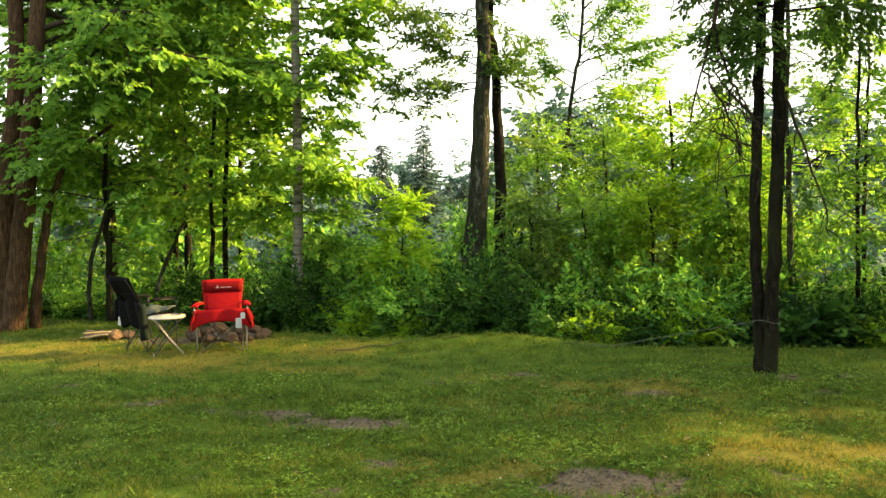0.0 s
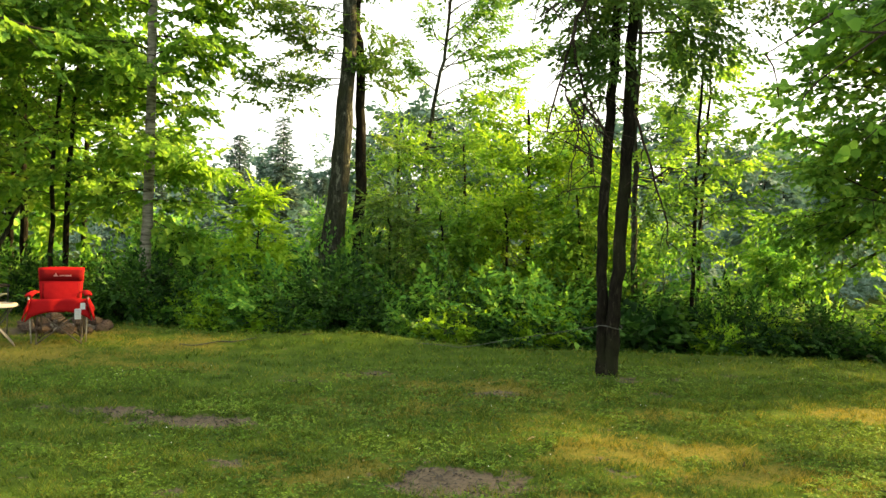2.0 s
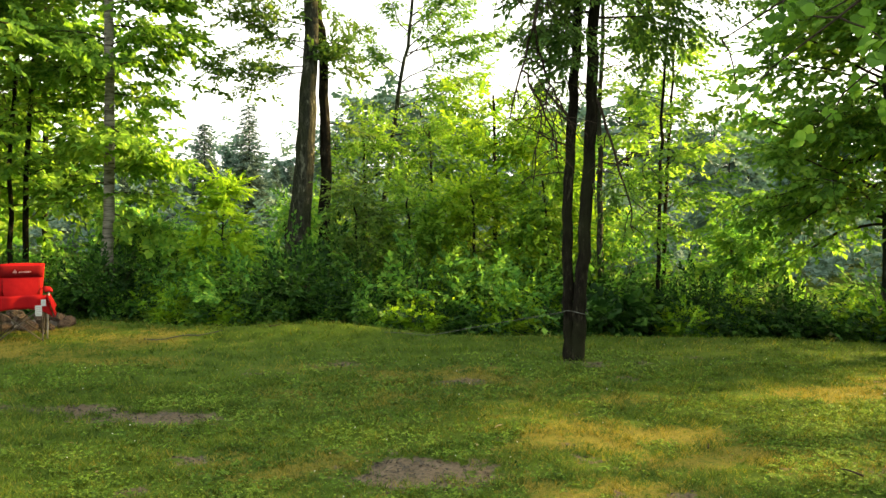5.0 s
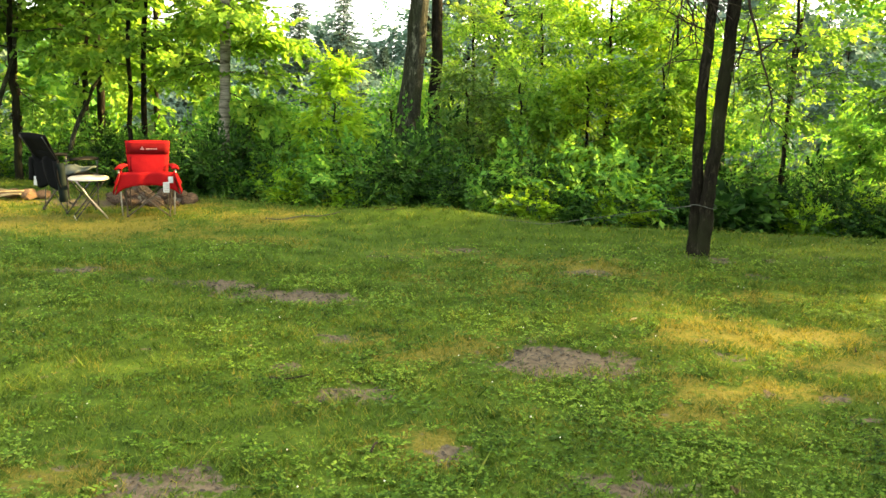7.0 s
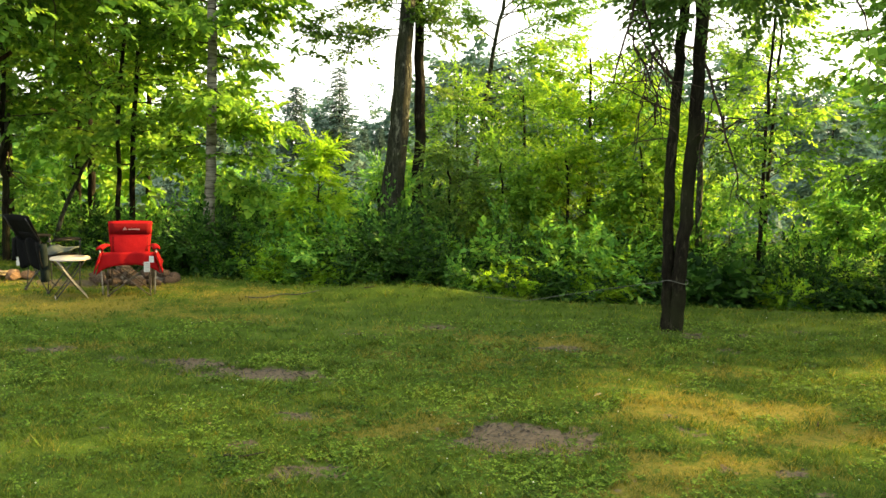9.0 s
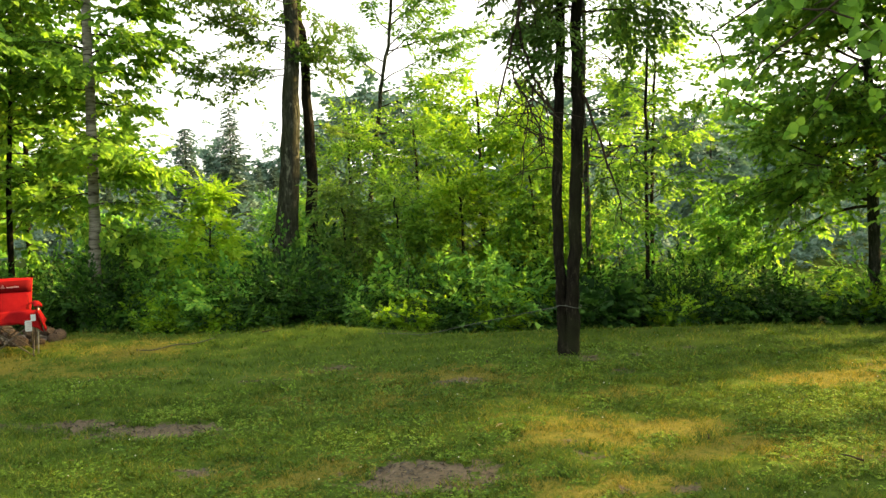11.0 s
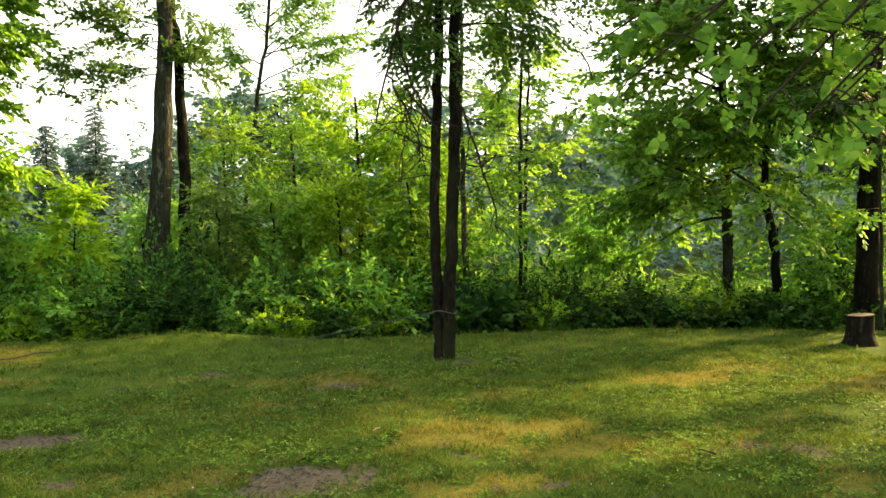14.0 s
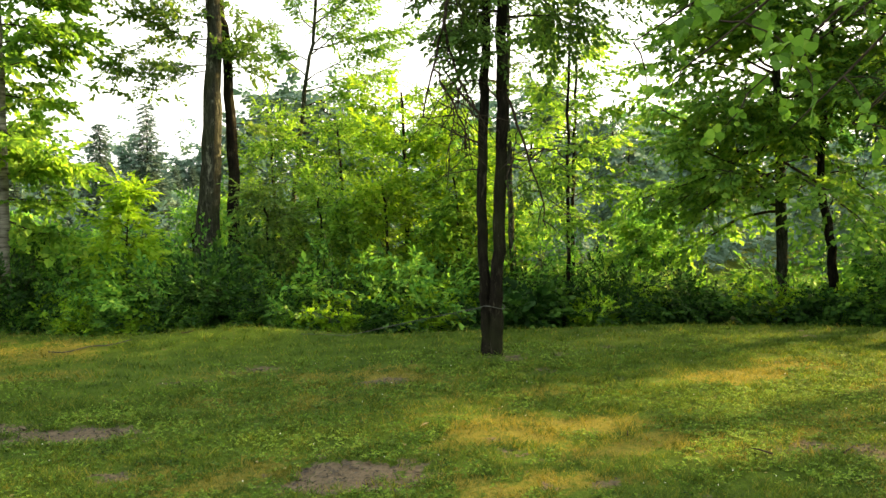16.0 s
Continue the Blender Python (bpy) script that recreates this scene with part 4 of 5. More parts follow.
def place_bushes():
    kinds = [bush(101, 1.0, 0.9, "shrub", L_SHRUB, "leafy mid-green bush at the lawn's rim"), bush(102, 1.3, 1.0, "shrub", L_SHRUB, "leafy mid-green bush at the lawn's rim"),
             bush(103, 0.75, 0.9, "broad", L_DARK_SHADED, "low broad-leaved bush at the lawn's rim, its colour darkened for shade", 14), bush(104, 1.2, 1.0, "small", L_DARK_SHADED, "dark small-leaved bush at the lawn's rim"),
             bush(105, 1.5, 1.0, "small", L_SHRUB, "tall small-leaved bush at the lawn's rim", 18), bush(106, 0.6, 0.8, "shrub", L_DARK_SHADED, "low bush at the lawn's rim, its colour darkened for shade", 14),
             bush(107, 1.25, 1.0, "shrub", L_YOUNG, "bright yellow-green bush behind the lawn's rim", 14)]
    r = np.random.default_rng(7)
    def low(x):                                            # how tall the brush stands along the rim
        return float(np.interp(x, [-12, -3.2, -2.4, -1.8, -0.4, 0.2, 4.6, 5.4, 14], [0.9, 0.9, 0.85, 0.85, 0.8, 1.0, 1.0, 0.9, 0.9]))
    spots = []
    for x in np.arange(-9.5, 13.5, 0.68):                  # low front row
        spots.append((x + r.uniform(-0.2, 0.2), r.uniform(0.58, 0.85), ((0, 5, 0, 6) if x < 4.4 else (5, 0, 5, 2))[r.integers(4)], r.uniform(0.55, 0.78)))
    for x in np.arange(-9.5, 14, 0.84):                    # middle row
        spots.append((x + r.uniform(-0.2, 0.2), r.uniform(1.15, 1.6), (0, 1, 6, 3)[r.integers(4)], r.uniform(0.8, 1.1) * low(x)))
    for x in np.arange(-10, 14, 1.0):                      # tall back row
        spots.append((x + r.uniform(-0.3, 0.3), r.uniform(1.9, 3.2), (1, 4, 0, 1)[r.integers(4)], r.uniform(0.9, 1.3) * low(x)))
    spots += [(-2.35, 0.75, 3, 1.05), (-2.55, 0.7, 3, 0.9), (0.55, 1.3, 3, 1.15), (0.15, 1.5, 3, 1.0), (0.4, 0.9, 3, 0.8), (0.85, 1.0, 3, 0.75)]
    spots += [(x, 0.75 + 0.5 * (k % 3), 6, (0.75, 0.95, 1.1)[k % 3]) for k, x in enumerate((-4.6, -3.7, -1.5, -1.2, -0.9, -0.5, -0.3, -1.6, 1.3, 1.9, 2.4, 2.8, 3.3, 3.8, 4.4, 5.6, 6.5))]
    used = set()
    for x, off, k, s in spots:
        y = float(edge_y(x)) + off
        if (x - 3.4) ** 2 + (y - 8.8) ** 2 < 0.6:
            continue
        z = float(ground_z(np.array([x]), np.array([y]))[0])
        m = pose(x, y, z, 0, 0, float(r.uniform(0, 360))) @ Matrix.Scale(s, 4)
        if k in used:
            copy_thing(kinds[k], m)
        else:
            kinds[k].matrix_basis = m
            used.add(k)


def undergrowth():
    """Low leaves that close the foot of the bushes, their colour darkened for the shade there."""
    r = np.random.default_rng(55)
    n = 2800
    x = r.uniform(-10, 14, n)
    off = 0.3 + r.gamma(2.0, 0.45, n)
    y = edge_y(x) + off
    P = np.stack([x, y, ground_z(x, y) + r.uniform(0.02, 0.42, n) * np.clip(off * 1.6, 0.15, 1)], 1)
    a = r.uniform(0, 6.28, n)
    D = np.stack([np.cos(a), np.sin(a), r.normal(0.25, 0.3, n)], 1)
    U = np.array([0, -0.25, 1.0]) + r.normal(0, 0.4, (n, 3))
    me = leaf_mesh("undergrowth", "shrub", P, D, U, r.uniform(0.7, 1.2, n), r, L_DARK_SHADED)
    tagged(new("undergrowth", me), "low leafy undergrowth along the lawn, its colour darkened for shade", "undergrowth", kind="stuff")


def thicket(name, seed, n, x0, x1, off0, off1, tall, size, leafm, label):
    """Scrub too far off to tell one plant from the next."""
    r = np.random.default_rng(seed)
    x, off = r.uniform(x0, x1, n), r.uniform(off0, off1, n)
    y = edge_y(np.clip(x, -20, 14)) + off
    h = tall * (0.55 + 0.45 * soft_noise(x, y, 0.9, seed)) * r.uniform(0.05, 1.0, n) ** 0.7
    a = r.uniform(0, 6.28, n)
    D = np.stack([np.cos(a), np.sin(a), r.normal(0.3, 0.4, n)], 1)
    U = np.array([0, -0.3, 1.0]) + r.normal(0, 0.6, (n, 3))
    me = leaf_mesh(name, "far", np.stack([x, y, ground_z(x, y) + h], 1), D, U, size * r.uniform(0.7, 1.3, n), r, leafm)
    tagged(new(name, me), label, "scrub", kind="stuff")


def fern(x, y, s, seed):
    pl = Plant(seed, "fern")
    r = pl.rng
    for k in range(11):
        az = k * 0.571 + r.uniform(-0.2, 0.2)
        pl.twig(np.array([0, 0, 0.1]) + 0.05 * unit(az, 0), unit(az, r.uniform(0.55, 1.25)), 1.0, 0.15)
    ob = pl.finish("fern", [], TWIG, L_FERN, "bright yellow-green fern at the bushes' foot", "fern", crown="fronds")
    ob.matrix_basis = pose(x, y, float(ground_z(np.array([x]), np.array([y]))[0])) @ Matrix.Scale(s, 4)


# ---- far woods ----
def far_tree(seed, h, lm, label):
    pl = Plant(seed, "far")
    r = pl.rng
    a = trunk_line(r, [(0, 0, -0.3), (0.1, 0, h * 0.5), (0, 0.1, h)], 0.14, 0.03, 10, 7)
    for k in range(34):
        f = (k + r.uniform(0, 1)) / 34
        z = h * (0.12 + 0.85 * f)
        pl.limb(on_line(a, z), r.uniform(0, 6.28), r.uniform(0.1, 0.6), h * 0.27 * math.sin(0.35 + 2.5 * (1 - f * 0.85)) * r.uniform(0.7, 1.2), 0.03, 0.1, 3, 0.6, 1.12, 0.15, fine=False)
    return pl.finish("woodland_tree", [a], BARK, lm, label, "tree", "far woodland trees", joined="branchwork")


def spruce(seed, h):
    pl = Plant(seed, "needle")
    r = pl.rng
    a = trunk_line(r, [(0, 0, -0.3), (0, 0, h * 0.5), (0, 0, h)], 0.13, 0.01, 10, 7)
    n = 136
    for k in range(n):
        f = k / n
        z = h * (0.1 + 0.89 * f)
        tier = 0.75 + 0.35 * (1 - (f * 17) % 1)                # boughs stand in tiers
        l = h * 0.24 * (1.01 - f) ** 0.95 * tier * r.uniform(0.85, 1.1) + 0.06
        az = k * 2.4 + r.uniform(-0.3, 0.3)
        main = grow(r, on_line(a, z), unit(az, 0.15), l, -0.5, 5, 0.05)
        pl.limbs.append([(main, np.linspace(0.02, 0.006, 5), 3)])
        m = max(3, int(l / 0.2))
        for j in range(m):
            q = main[0] + (main[-1] - main[0]) * (j + 0.2) / m
            for sgn in (-1, 1):
                pl.twig(q, unit(az + sgn * 0.6, -0.25 + r.normal(0, 0.12)), 0.7 + 0.6 * (1 - f), 0.2)
    return pl.finish("spruce", [a], BARK, L_SPRUCE_HAZED, "pointed blue-green spruce beyond the river, its needles paled for haze", "spruce", "far spruces", crown="needles", joined="branchwork")


def far_woods():
    r = np.random.default_rng(90)
    base = [far_tree(91, 7.0, L_FAR_HAZED, "leafy tree with painted haze, beyond the river or out of view"), far_tree(92, 8.5, L_FAR_HAZED, "leafy tree with painted haze, beyond the river or out of view"), far_tree(93, 6.0, L_SHRUB, "green leafy tree, beyond the river or out of view"), far_tree(94, 7.5, L_FAR_HAZED, "leafy tree with painted haze, beyond the river or out of view")]
    spr = [spruce(95, 10.0), spruce(96, 8.5)]
    used = set()

    def put(ob, key, x, y, s):
        z = float(ground_z(np.array([x]), np.array([y]))[0]) - 0.1
        m = pose(x, y, z, 0, 0, float(r.uniform(0, 360))) @ Matrix.Scale(s, 4)
        if key in used:
            copy_thing(ob, m)
        else:
            ob.matrix_basis = m
            used.add(key)
    def reach(x, y, top):                                  # how far the ground lies below a treetop
        return top + 0.1 - float(ground_z(np.array([x]), np.array([y]))[0])
    for n, (x, y, top) in enumerate(((-1.05, 38, 5.45), (-3.0, 39, 4.6), (0.05, 42, 4.7), (0.8, 43, 4.5), (-4.75, 42, 4.75), (-5.5, 41.5, 4.45), (-2.1, 41.5, 4.3), (-6.9, 42, 4.5), (-4.0, 43, 4.0), (-2.6, 40, 3.4), (5.2, 43, 3.9), (21.8, 42, 5.9), (20.6, 40, 4.8), (-8.6, 42, 4.6))):
        k = n % 2
        put(spr[k], "s%d" % k, x, y, reach(x, y, top) / (10.0, 8.5)[k])
    for n, (x, y, top) in enumerate(((3.2, 47, 5.0), (23.5, 43, 5.3), (25.5, 43, 5.2))):
        put(base[n % 2], n % 2, x, y, reach(x, y, top) / (7.0, 8.5)[n % 2])
    for x, y, s in ((-15, 26, 1), (-11, 27, 0.9), (-8, 25, 0.75), (-5, 30, 0.5), (-2.5, 33, 0.36), (0.5, 36, 0.4), (3, 31, 0.5), (6, 33, 0.65), (9.5, 30, 0.62), (12.5, 31, 0.7), (16, 28, 0.72), (19, 29, 0.8), (23, 26, 0.8), (27, 24, 0.9), (31, 20, 1),
                    (8, 22, 0.5), (13.5, 22.5, 0.55), (18, 20, 0.6)):
        k = r.integers(4)
        put(base[k], k, x, y, s * r.uniform(0.9, 1.1))
    for j in range(30):
        x = -34 + j * 2.85 + r.uniform(-0.8, 0.8)
        k = r.integers(4)
        put(base[k], k, x, 50 + 0.004 * (x - 5) ** 2 + r.uniform(-3, 5) - max(0, x - 12) * 0.5, r.uniform(0.85, 1.15) * (1.28 if x > 5 else 0.76 if x > -9 else 1.05))
    # unseen trees behind and beside the camera, added to hold back sky light
    for x, y, s in ((-14, -5, 1.3), (-9, -10, 1.5), (-4, -12, 1.6), (1, -12.5, 1.5), (6, -12, 1.6), (11, -9, 1.5), (-15, 4, 1.3)):
        k = r.integers(4)
        put(base[k], k, x, y, s)


forked_tree()
tall_pair()
birch_tree()
ash_tree()
left_trees()
right_trees()
mid_trees()
ash_sapling()
overhead_branch()
place_bushes()
undergrowth()
thicket("bank_scrub", 120, 6500, -14, 18, 4.5, 11, 2.6, 0.3, L_OAK, "leafy green scrub on the river bank")
thicket("shore_scrub", 121, 12000, -40, 45, 21, 34, 4.4, 0.55, L_FAR_HAZED, "scrub on the far shore with blue-green haze put into its colour")
thicket("shore_scrub", 122, 3000, 12, 34, 17, 26, 2.6, 0.5, L_FAR_HAZED, "scrub on the far shore with blue-green haze put into its colour")
thicket("far_wood", 123, 9000, -48, 60, 37, 46, 7.2, 0.85, L_FAR_HAZED, "dense wood beyond the river with haze put into its colour")
fern(0.55, 12.25, 0.75, 110)
fern(1.0, 12.0, 0.6, 111)
far_woods()


# ---- things on the lawn ----
def slab(bm, pts, thick):
    """A bent sheet over a grid of points (rows of equal length), with thickness."""
    rows = [[Vector(p) for p in row] for row in pts]
    n, m = len(rows), len(rows[0])
    top, low = [], []
    for i in range(n):
        for j in range(m):
            a = rows[min(i + 1, n - 1)][j] - rows[max(i - 1, 0)][j]
            b = rows[i][min(j + 1, m - 1)] - rows[i][max(j - 1, 0)]
            nn = a.cross(b).normalized() * thick / 2
            top.append(bm.verts.new(rows[i][j] + nn))
            low.append(bm.verts.new(rows[i][j] - nn))
    for i in range(n - 1):
        for j in range(m - 1):
            k = i * m + j
            bm.faces.new((top[k], top[k + m], top[k + m + 1], top[k + 1]))
            bm.faces.new((low[k], low[k + 1], low[k + m + 1], low[k + m]))
    rim = [j for j in range(m)] + [i * m + m - 1 for i in range(1, n)] + [(n - 1) * m + j for j in range(m - 2, -1, -1)] + [i * m for i in range(n - 2, 0, -1)]
    for a, b in zip(rim, rim[1:] + rim[:1]):
        bm.faces.new((top[a], top[b], low[b], low[a]))
    bmesh.ops.recalc_face_normals(bm, faces=bm.faces)
    return bm


def patch(f, n, m):
    return [[f(i / (n - 1), j / (m - 1)) for j in range(m)] for i in range(n)]


def rod(name, pts, r, material, parent, label="", n=8):
    return tube_part(name, [(bend(pts, n), np.full(n, r), 8)], material, parent, label)


def camp_chair(cloth, back_cloth, steel, leg_steel, label, recline=0.17, pad=0.09):
    """Folding camp chair that faces -y: slung seat and back, padded arms, crossed tube legs."""
    ob = tagged(new("camp_chair"), label, "camp chair", "camp chairs")
    w = 0.27
    part("backrest", slab(bmesh.new(), patch(lambda u, v: ((v - 0.5) * (0.50 + 0.09 * u), 0.20 + recline * u - 0.03 * math.sin(v * math.pi) * (1 - u), 0.42 + 0.54 * u + 0.012 * math.sin(v * math.pi)), 7, 9), 0.012), cloth, ob)
    part("mesh_panel", slab(bmesh.new(), patch(lambda u, v: ((v - 0.5) * 0.47, 0.192 + recline * (0.24 + 0.37 * u) - 0.020 * math.sin(v * math.pi) * (1 - u), 0.55 + 0.20 * u), 4, 9), 0.006), back_cloth, ob, "darker mesh band")
    part("head_panel", slab(bmesh.new(), patch(lambda u, v: ((v - 0.5) * 0.55, 0.190 + recline * (0.676 + 0.278 * u) - 0.012 * math.sin(v * math.pi), 0.785 + 0.15 * u), 3, 9), 0.008), back_cloth, ob)
    part("seat", slab(bmesh.new(), patch(lambda u, v: ((v - 0.5) * (0.62 - 0.08 * u), -0.24 + 0.48 * u, 0.47 - 0.05 * u - 0.055 * math.sin(v * math.pi) * math.sin(0.4 + 2 * u)), 7, 9), 0.012), cloth, ob)
    for s in (-1, 1):
        arm = part("armrest", slab(bmesh.new(), patch(lambda u, v: (s * (0.36 - 0.05 * u + (v - 0.5) * pad), -0.27 + 0.46 * u, 0.655 + 0.02 * math.sin(u * 3.1) - 0.02 * (2 * v - 1) ** 2), 7, 5), 0.022), cloth, ob)
        rod("arm_tube", [(s * 0.36, -0.25, 0.64), (s * 0.34, 0.0, 0.65), (s * 0.28, 0.26, 0.64)], 0.009, steel, ob)
        rod("arm_post", [(s * 0.33, -0.25, 0.02), (s * 0.345, -0.25, 0.35), (s * 0.36, -0.25, 0.64)], 0.0095, steel, ob)
        rod("back_post", [(s * 0.245, 0.24, 0.02), (s * 0.25, 0.235, 0.45), (s * 0.25, 0.235 + recline * 0.97, 0.94)], 0.0085, leg_steel, ob)
        rod("leg", [(s * 0.26, -0.26, 0.012), (0, -0.27 + 0.01 * s, 0.22), (-s * 0.31, -0.25, 0.46)], 0.0085, leg_steel, ob)
        rod("leg", [(s * 0.26, 0.25, 0.012), (0, 0.25 + 0.01 * s, 0.22), (-s * 0.27, 0.23, 0.44)], 0.0085, leg_steel, ob)
        rod("leg", [(s * 0.27, -0.26, 0.012), (s * 0.285 , 0.0, 0.23), (s * 0.29, 0.24, 0.45)], 0.0085, leg_steel, ob)
        rod("leg", [(s * 0.285, 0.26, 0.012), (s * 0.30, 0.0, 0.23), (s * 0.31, -0.25, 0.46)], 0.0085, leg_steel, ob)
        for y in (-0.26, 0.255):
            bm = bmesh.new()
            bmesh.ops.create_cone(bm, cap_ends=True, segments=10, radius1=0.022, radius2=0.013, depth=0.03, matrix=Matrix.Translation((s * 0.265, y, 0.012)))
            part("foot", bm, DARK_STEEL, ob, "dark plastic foot")
    return ob


def red_chair():
    ob = camp_chair(RED, RED_MESH, STEEL, GUNMETAL, "red folding camp chair with hanging side flaps on the lawn")
    part("front_flap", slab(bmesh.new(), patch(lambda u, v: ((v - 0.5) * (0.66 + 0.16 * (1 - u)), -0.275 - 0.02 * (1 - u) + 0.02 * math.sin(v * 14), 0.60 - (1 - u) * (0.17 + 0.13 * abs(2 * v - 1) ** 3)), 6, 15), 0.01), RED, ob, "drooping red front flap")
    for s in (-1, 1):
        part("side_flap", slab(bmesh.new(), patch(lambda u, v: (s * (0.345 + 0.085 * v + 0.012 * math.sin(u * 7)), -0.31 + 0.36 * u, 0.585 - v * (0.27 - 0.10 * u) + 0.01 * math.sin(u * 9)), 7, 6), 0.01), RED, ob, "loose red side flap")
    bm = bmesh.new()
    for p in ((-0.03, 0), (0.03, 0), (0, 0.05)):
        bm.verts.new((p[0] - 0.07, 0.297, 0.845 + p[1]))
    bm.faces.new(bm.verts)
    bmesh.ops.solidify(bm, geom=bm.faces[:], thickness=0.004)
    part("emblem", bm, PRINT, ob, "small pale peak emblem", False)
    bm = bmesh.new()
    for k in range(7):
        bmesh.ops.create_cube(bm, size=1, matrix=Matrix.Translation((-0.015 + k * 0.022, 0.302, 0.855)) @ Matrix.Diagonal((0.016, 0.006, 0.016, 1)))
    part("lettering", bm, PRINT, ob, "row of small pale letter bars", False)
    bm = bmesh.new()
    bmesh.ops.create_cube(bm, size=1, matrix=Matrix.Translation((0.235, -0.335, 0.405)) @ Matrix.Diagonal((0.08, 0.01, 0.14, 1)))
    bmesh.ops.bevel(bm, geom=bm.edges[:], offset=0.004, segments=2, affect='EDGES')
    tag = part("tag", bm, WHITE, ob, "white care tag", False)
    bm = bmesh.new()
    bmesh.ops.create_cube(bm, size=1, matrix=Matrix.Translation((0.295, -0.32, 0.505)) @ Matrix.Diagonal((0.06, 0.008, 0.085, 1)))
    part("tag", bm, WHITE, ob, "small white tag", False)
    bm = bmesh.new()
    for k in range(4):
        bmesh.ops.create_cube(bm, size=1, matrix=Matrix.Translation((0.235, -0.3415, 0.45 - k * 0.028)) @ Matrix.Diagonal((0.065 - 0.012 * (k % 2), 0.003, 0.007, 1)))
    part("print", bm, STEEL, tag, "grey print bars", False)
    ob.matrix_basis = pose(-2.86, 10.98, 0.01, 0, 0, 12) @ Matrix.Scale(0.91, 4)


def black_chair():
    ob = camp_chair(BLACK, BLACK, DARK_STEEL, DARK_STEEL, "black folding camp chair with a jacket over its back", 0.36, 0.032)
    ob.matrix_basis = pose(-3.89, 11.2, 0.01, 0, 0, 143) @ Matrix.Diagonal((0.88, 0.80, 1.01, 1))
    M = ob.matrix_basis
    coat = tagged(new("jacket"), "dark rumpled jacket hung over a black camp chair", "jacket")
    coat.matrix_basis = M.copy()
    part("body", slab(bmesh.new(), patch(lambda u, v: ((v - 0.5) * (0.56 + 0.06 * u), 0.36 + 0.05 * u * (1 - u) + 0.028 * math.sin(v * 15 + u * 3), 0.66 - 0.34 * u - 0.03 * math.sin(v * 11)), 9, 17), 0.02), BLACK, coat)
    part("sleeve", slab(bmesh.new(), patch(lambda u, v: (-0.27 + 0.05 * math.cos(v * 6.28), 0.33 + 0.06 * math.sin(v * 6.28) - 0.03 * u, 0.62 - 0.47 * u), 8, 9), 0.012), DARKGREEN, coat, "dark green sleeve")
    part("sleeve", slab(bmesh.new(), patch(lambda u, v: (0.29 + 0.05 * math.cos(v * 6.28), 0.37 + 0.05 * math.sin(v * 6.28) + 0.02 * u, 0.66 - 0.28 * u), 8, 9), 0.012), BLACK, coat)
    bm = bmesh.new()
    bmesh.ops.create_cube(bm, size=1, matrix=Matrix.Translation((0.22, 0.40, 0.375)) @ Matrix.Diagonal((0.075, 0.012, 0.11, 1)))
    bmesh.ops.bevel(bm, geom=bm.edges[:], offset=0.004, segments=2, affect='EDGES')
    part("patch", bm, WHITE, coat, "white label patch", False)
    cloth = tagged(new("towel"), "grey-green cloth lying on a camp chair's seat", "towel")
    cloth.matrix_basis = M.copy()
    part("sheet", slab(bmesh.new(), patch(lambda u, v: ((v - 0.5) * 0.5, -0.33 + 0.42 * u, 0.535 - 0.06 * u - 0.03 * math.sin(v * 3.1) + 0.012 * math.sin(u * 9 + v * 5)), 9, 9), 0.02), GREYGREEN, cloth)


def folding_table():
    ob = tagged(new("camp_table"), "small round cream folding table with bent steel legs", "camp table")
    bm = bmesh.new()
    bmesh.ops.create_cone(bm, cap_ends=True, segments=48, radius1=0.245, radius2=0.245, depth=0.022, matrix=Matrix.Translation((0, 0, 0.525)))
    bmesh.ops.bevel(bm, geom=[e for e in bm.edges if abs(e.verts[0].co.z - e.verts[1].co.z) < 1e-6], offset=0.006, segments=2, affect='EDGES')
    part("tabletop", bm, CREAM, ob)
    line = [(0.245 * math.cos(a), 0.245 * math.sin(a), 0.517) for a in np.linspace(0, 2 * math.pi, 33)]
    tube_part("rim", [(np.array(line), np.full(33, 0.008), 6)], STEEL, ob, "thin grey rim")
    for s in (-1, 1):
        for y in (-0.16, 0.16):
            rod("leg", [(-s * 0.17, y * (1 + 0.1 * s), 0.51), (0, y * (1 + 0.1 * s), 0.26), (s * 0.19, y * (1 + 0.1 * s), 0.012)], 0.008, STEEL if s > 0 else DARK_STEEL, ob)
        rod("foot_bar", [(s * 0.19, -0.17, 0.012), (s * 0.19, 0.17, 0.012)], 0.008, STEEL, ob)
        rod("top_bar", [(s * 0.17, -0.17, 0.508), (s * 0.17, 0.17, 0.508)], 0.007, STEEL, ob)
    rod("pivot_bar", [(0, -0.17, 0.26), (0, 0.17, 0.26)], 0.006, STEEL, ob)
    ob.matrix_basis = pose(-3.46, 10.62, 0.01, 0, 0, 22) @ Matrix.Scale(0.92, 4)


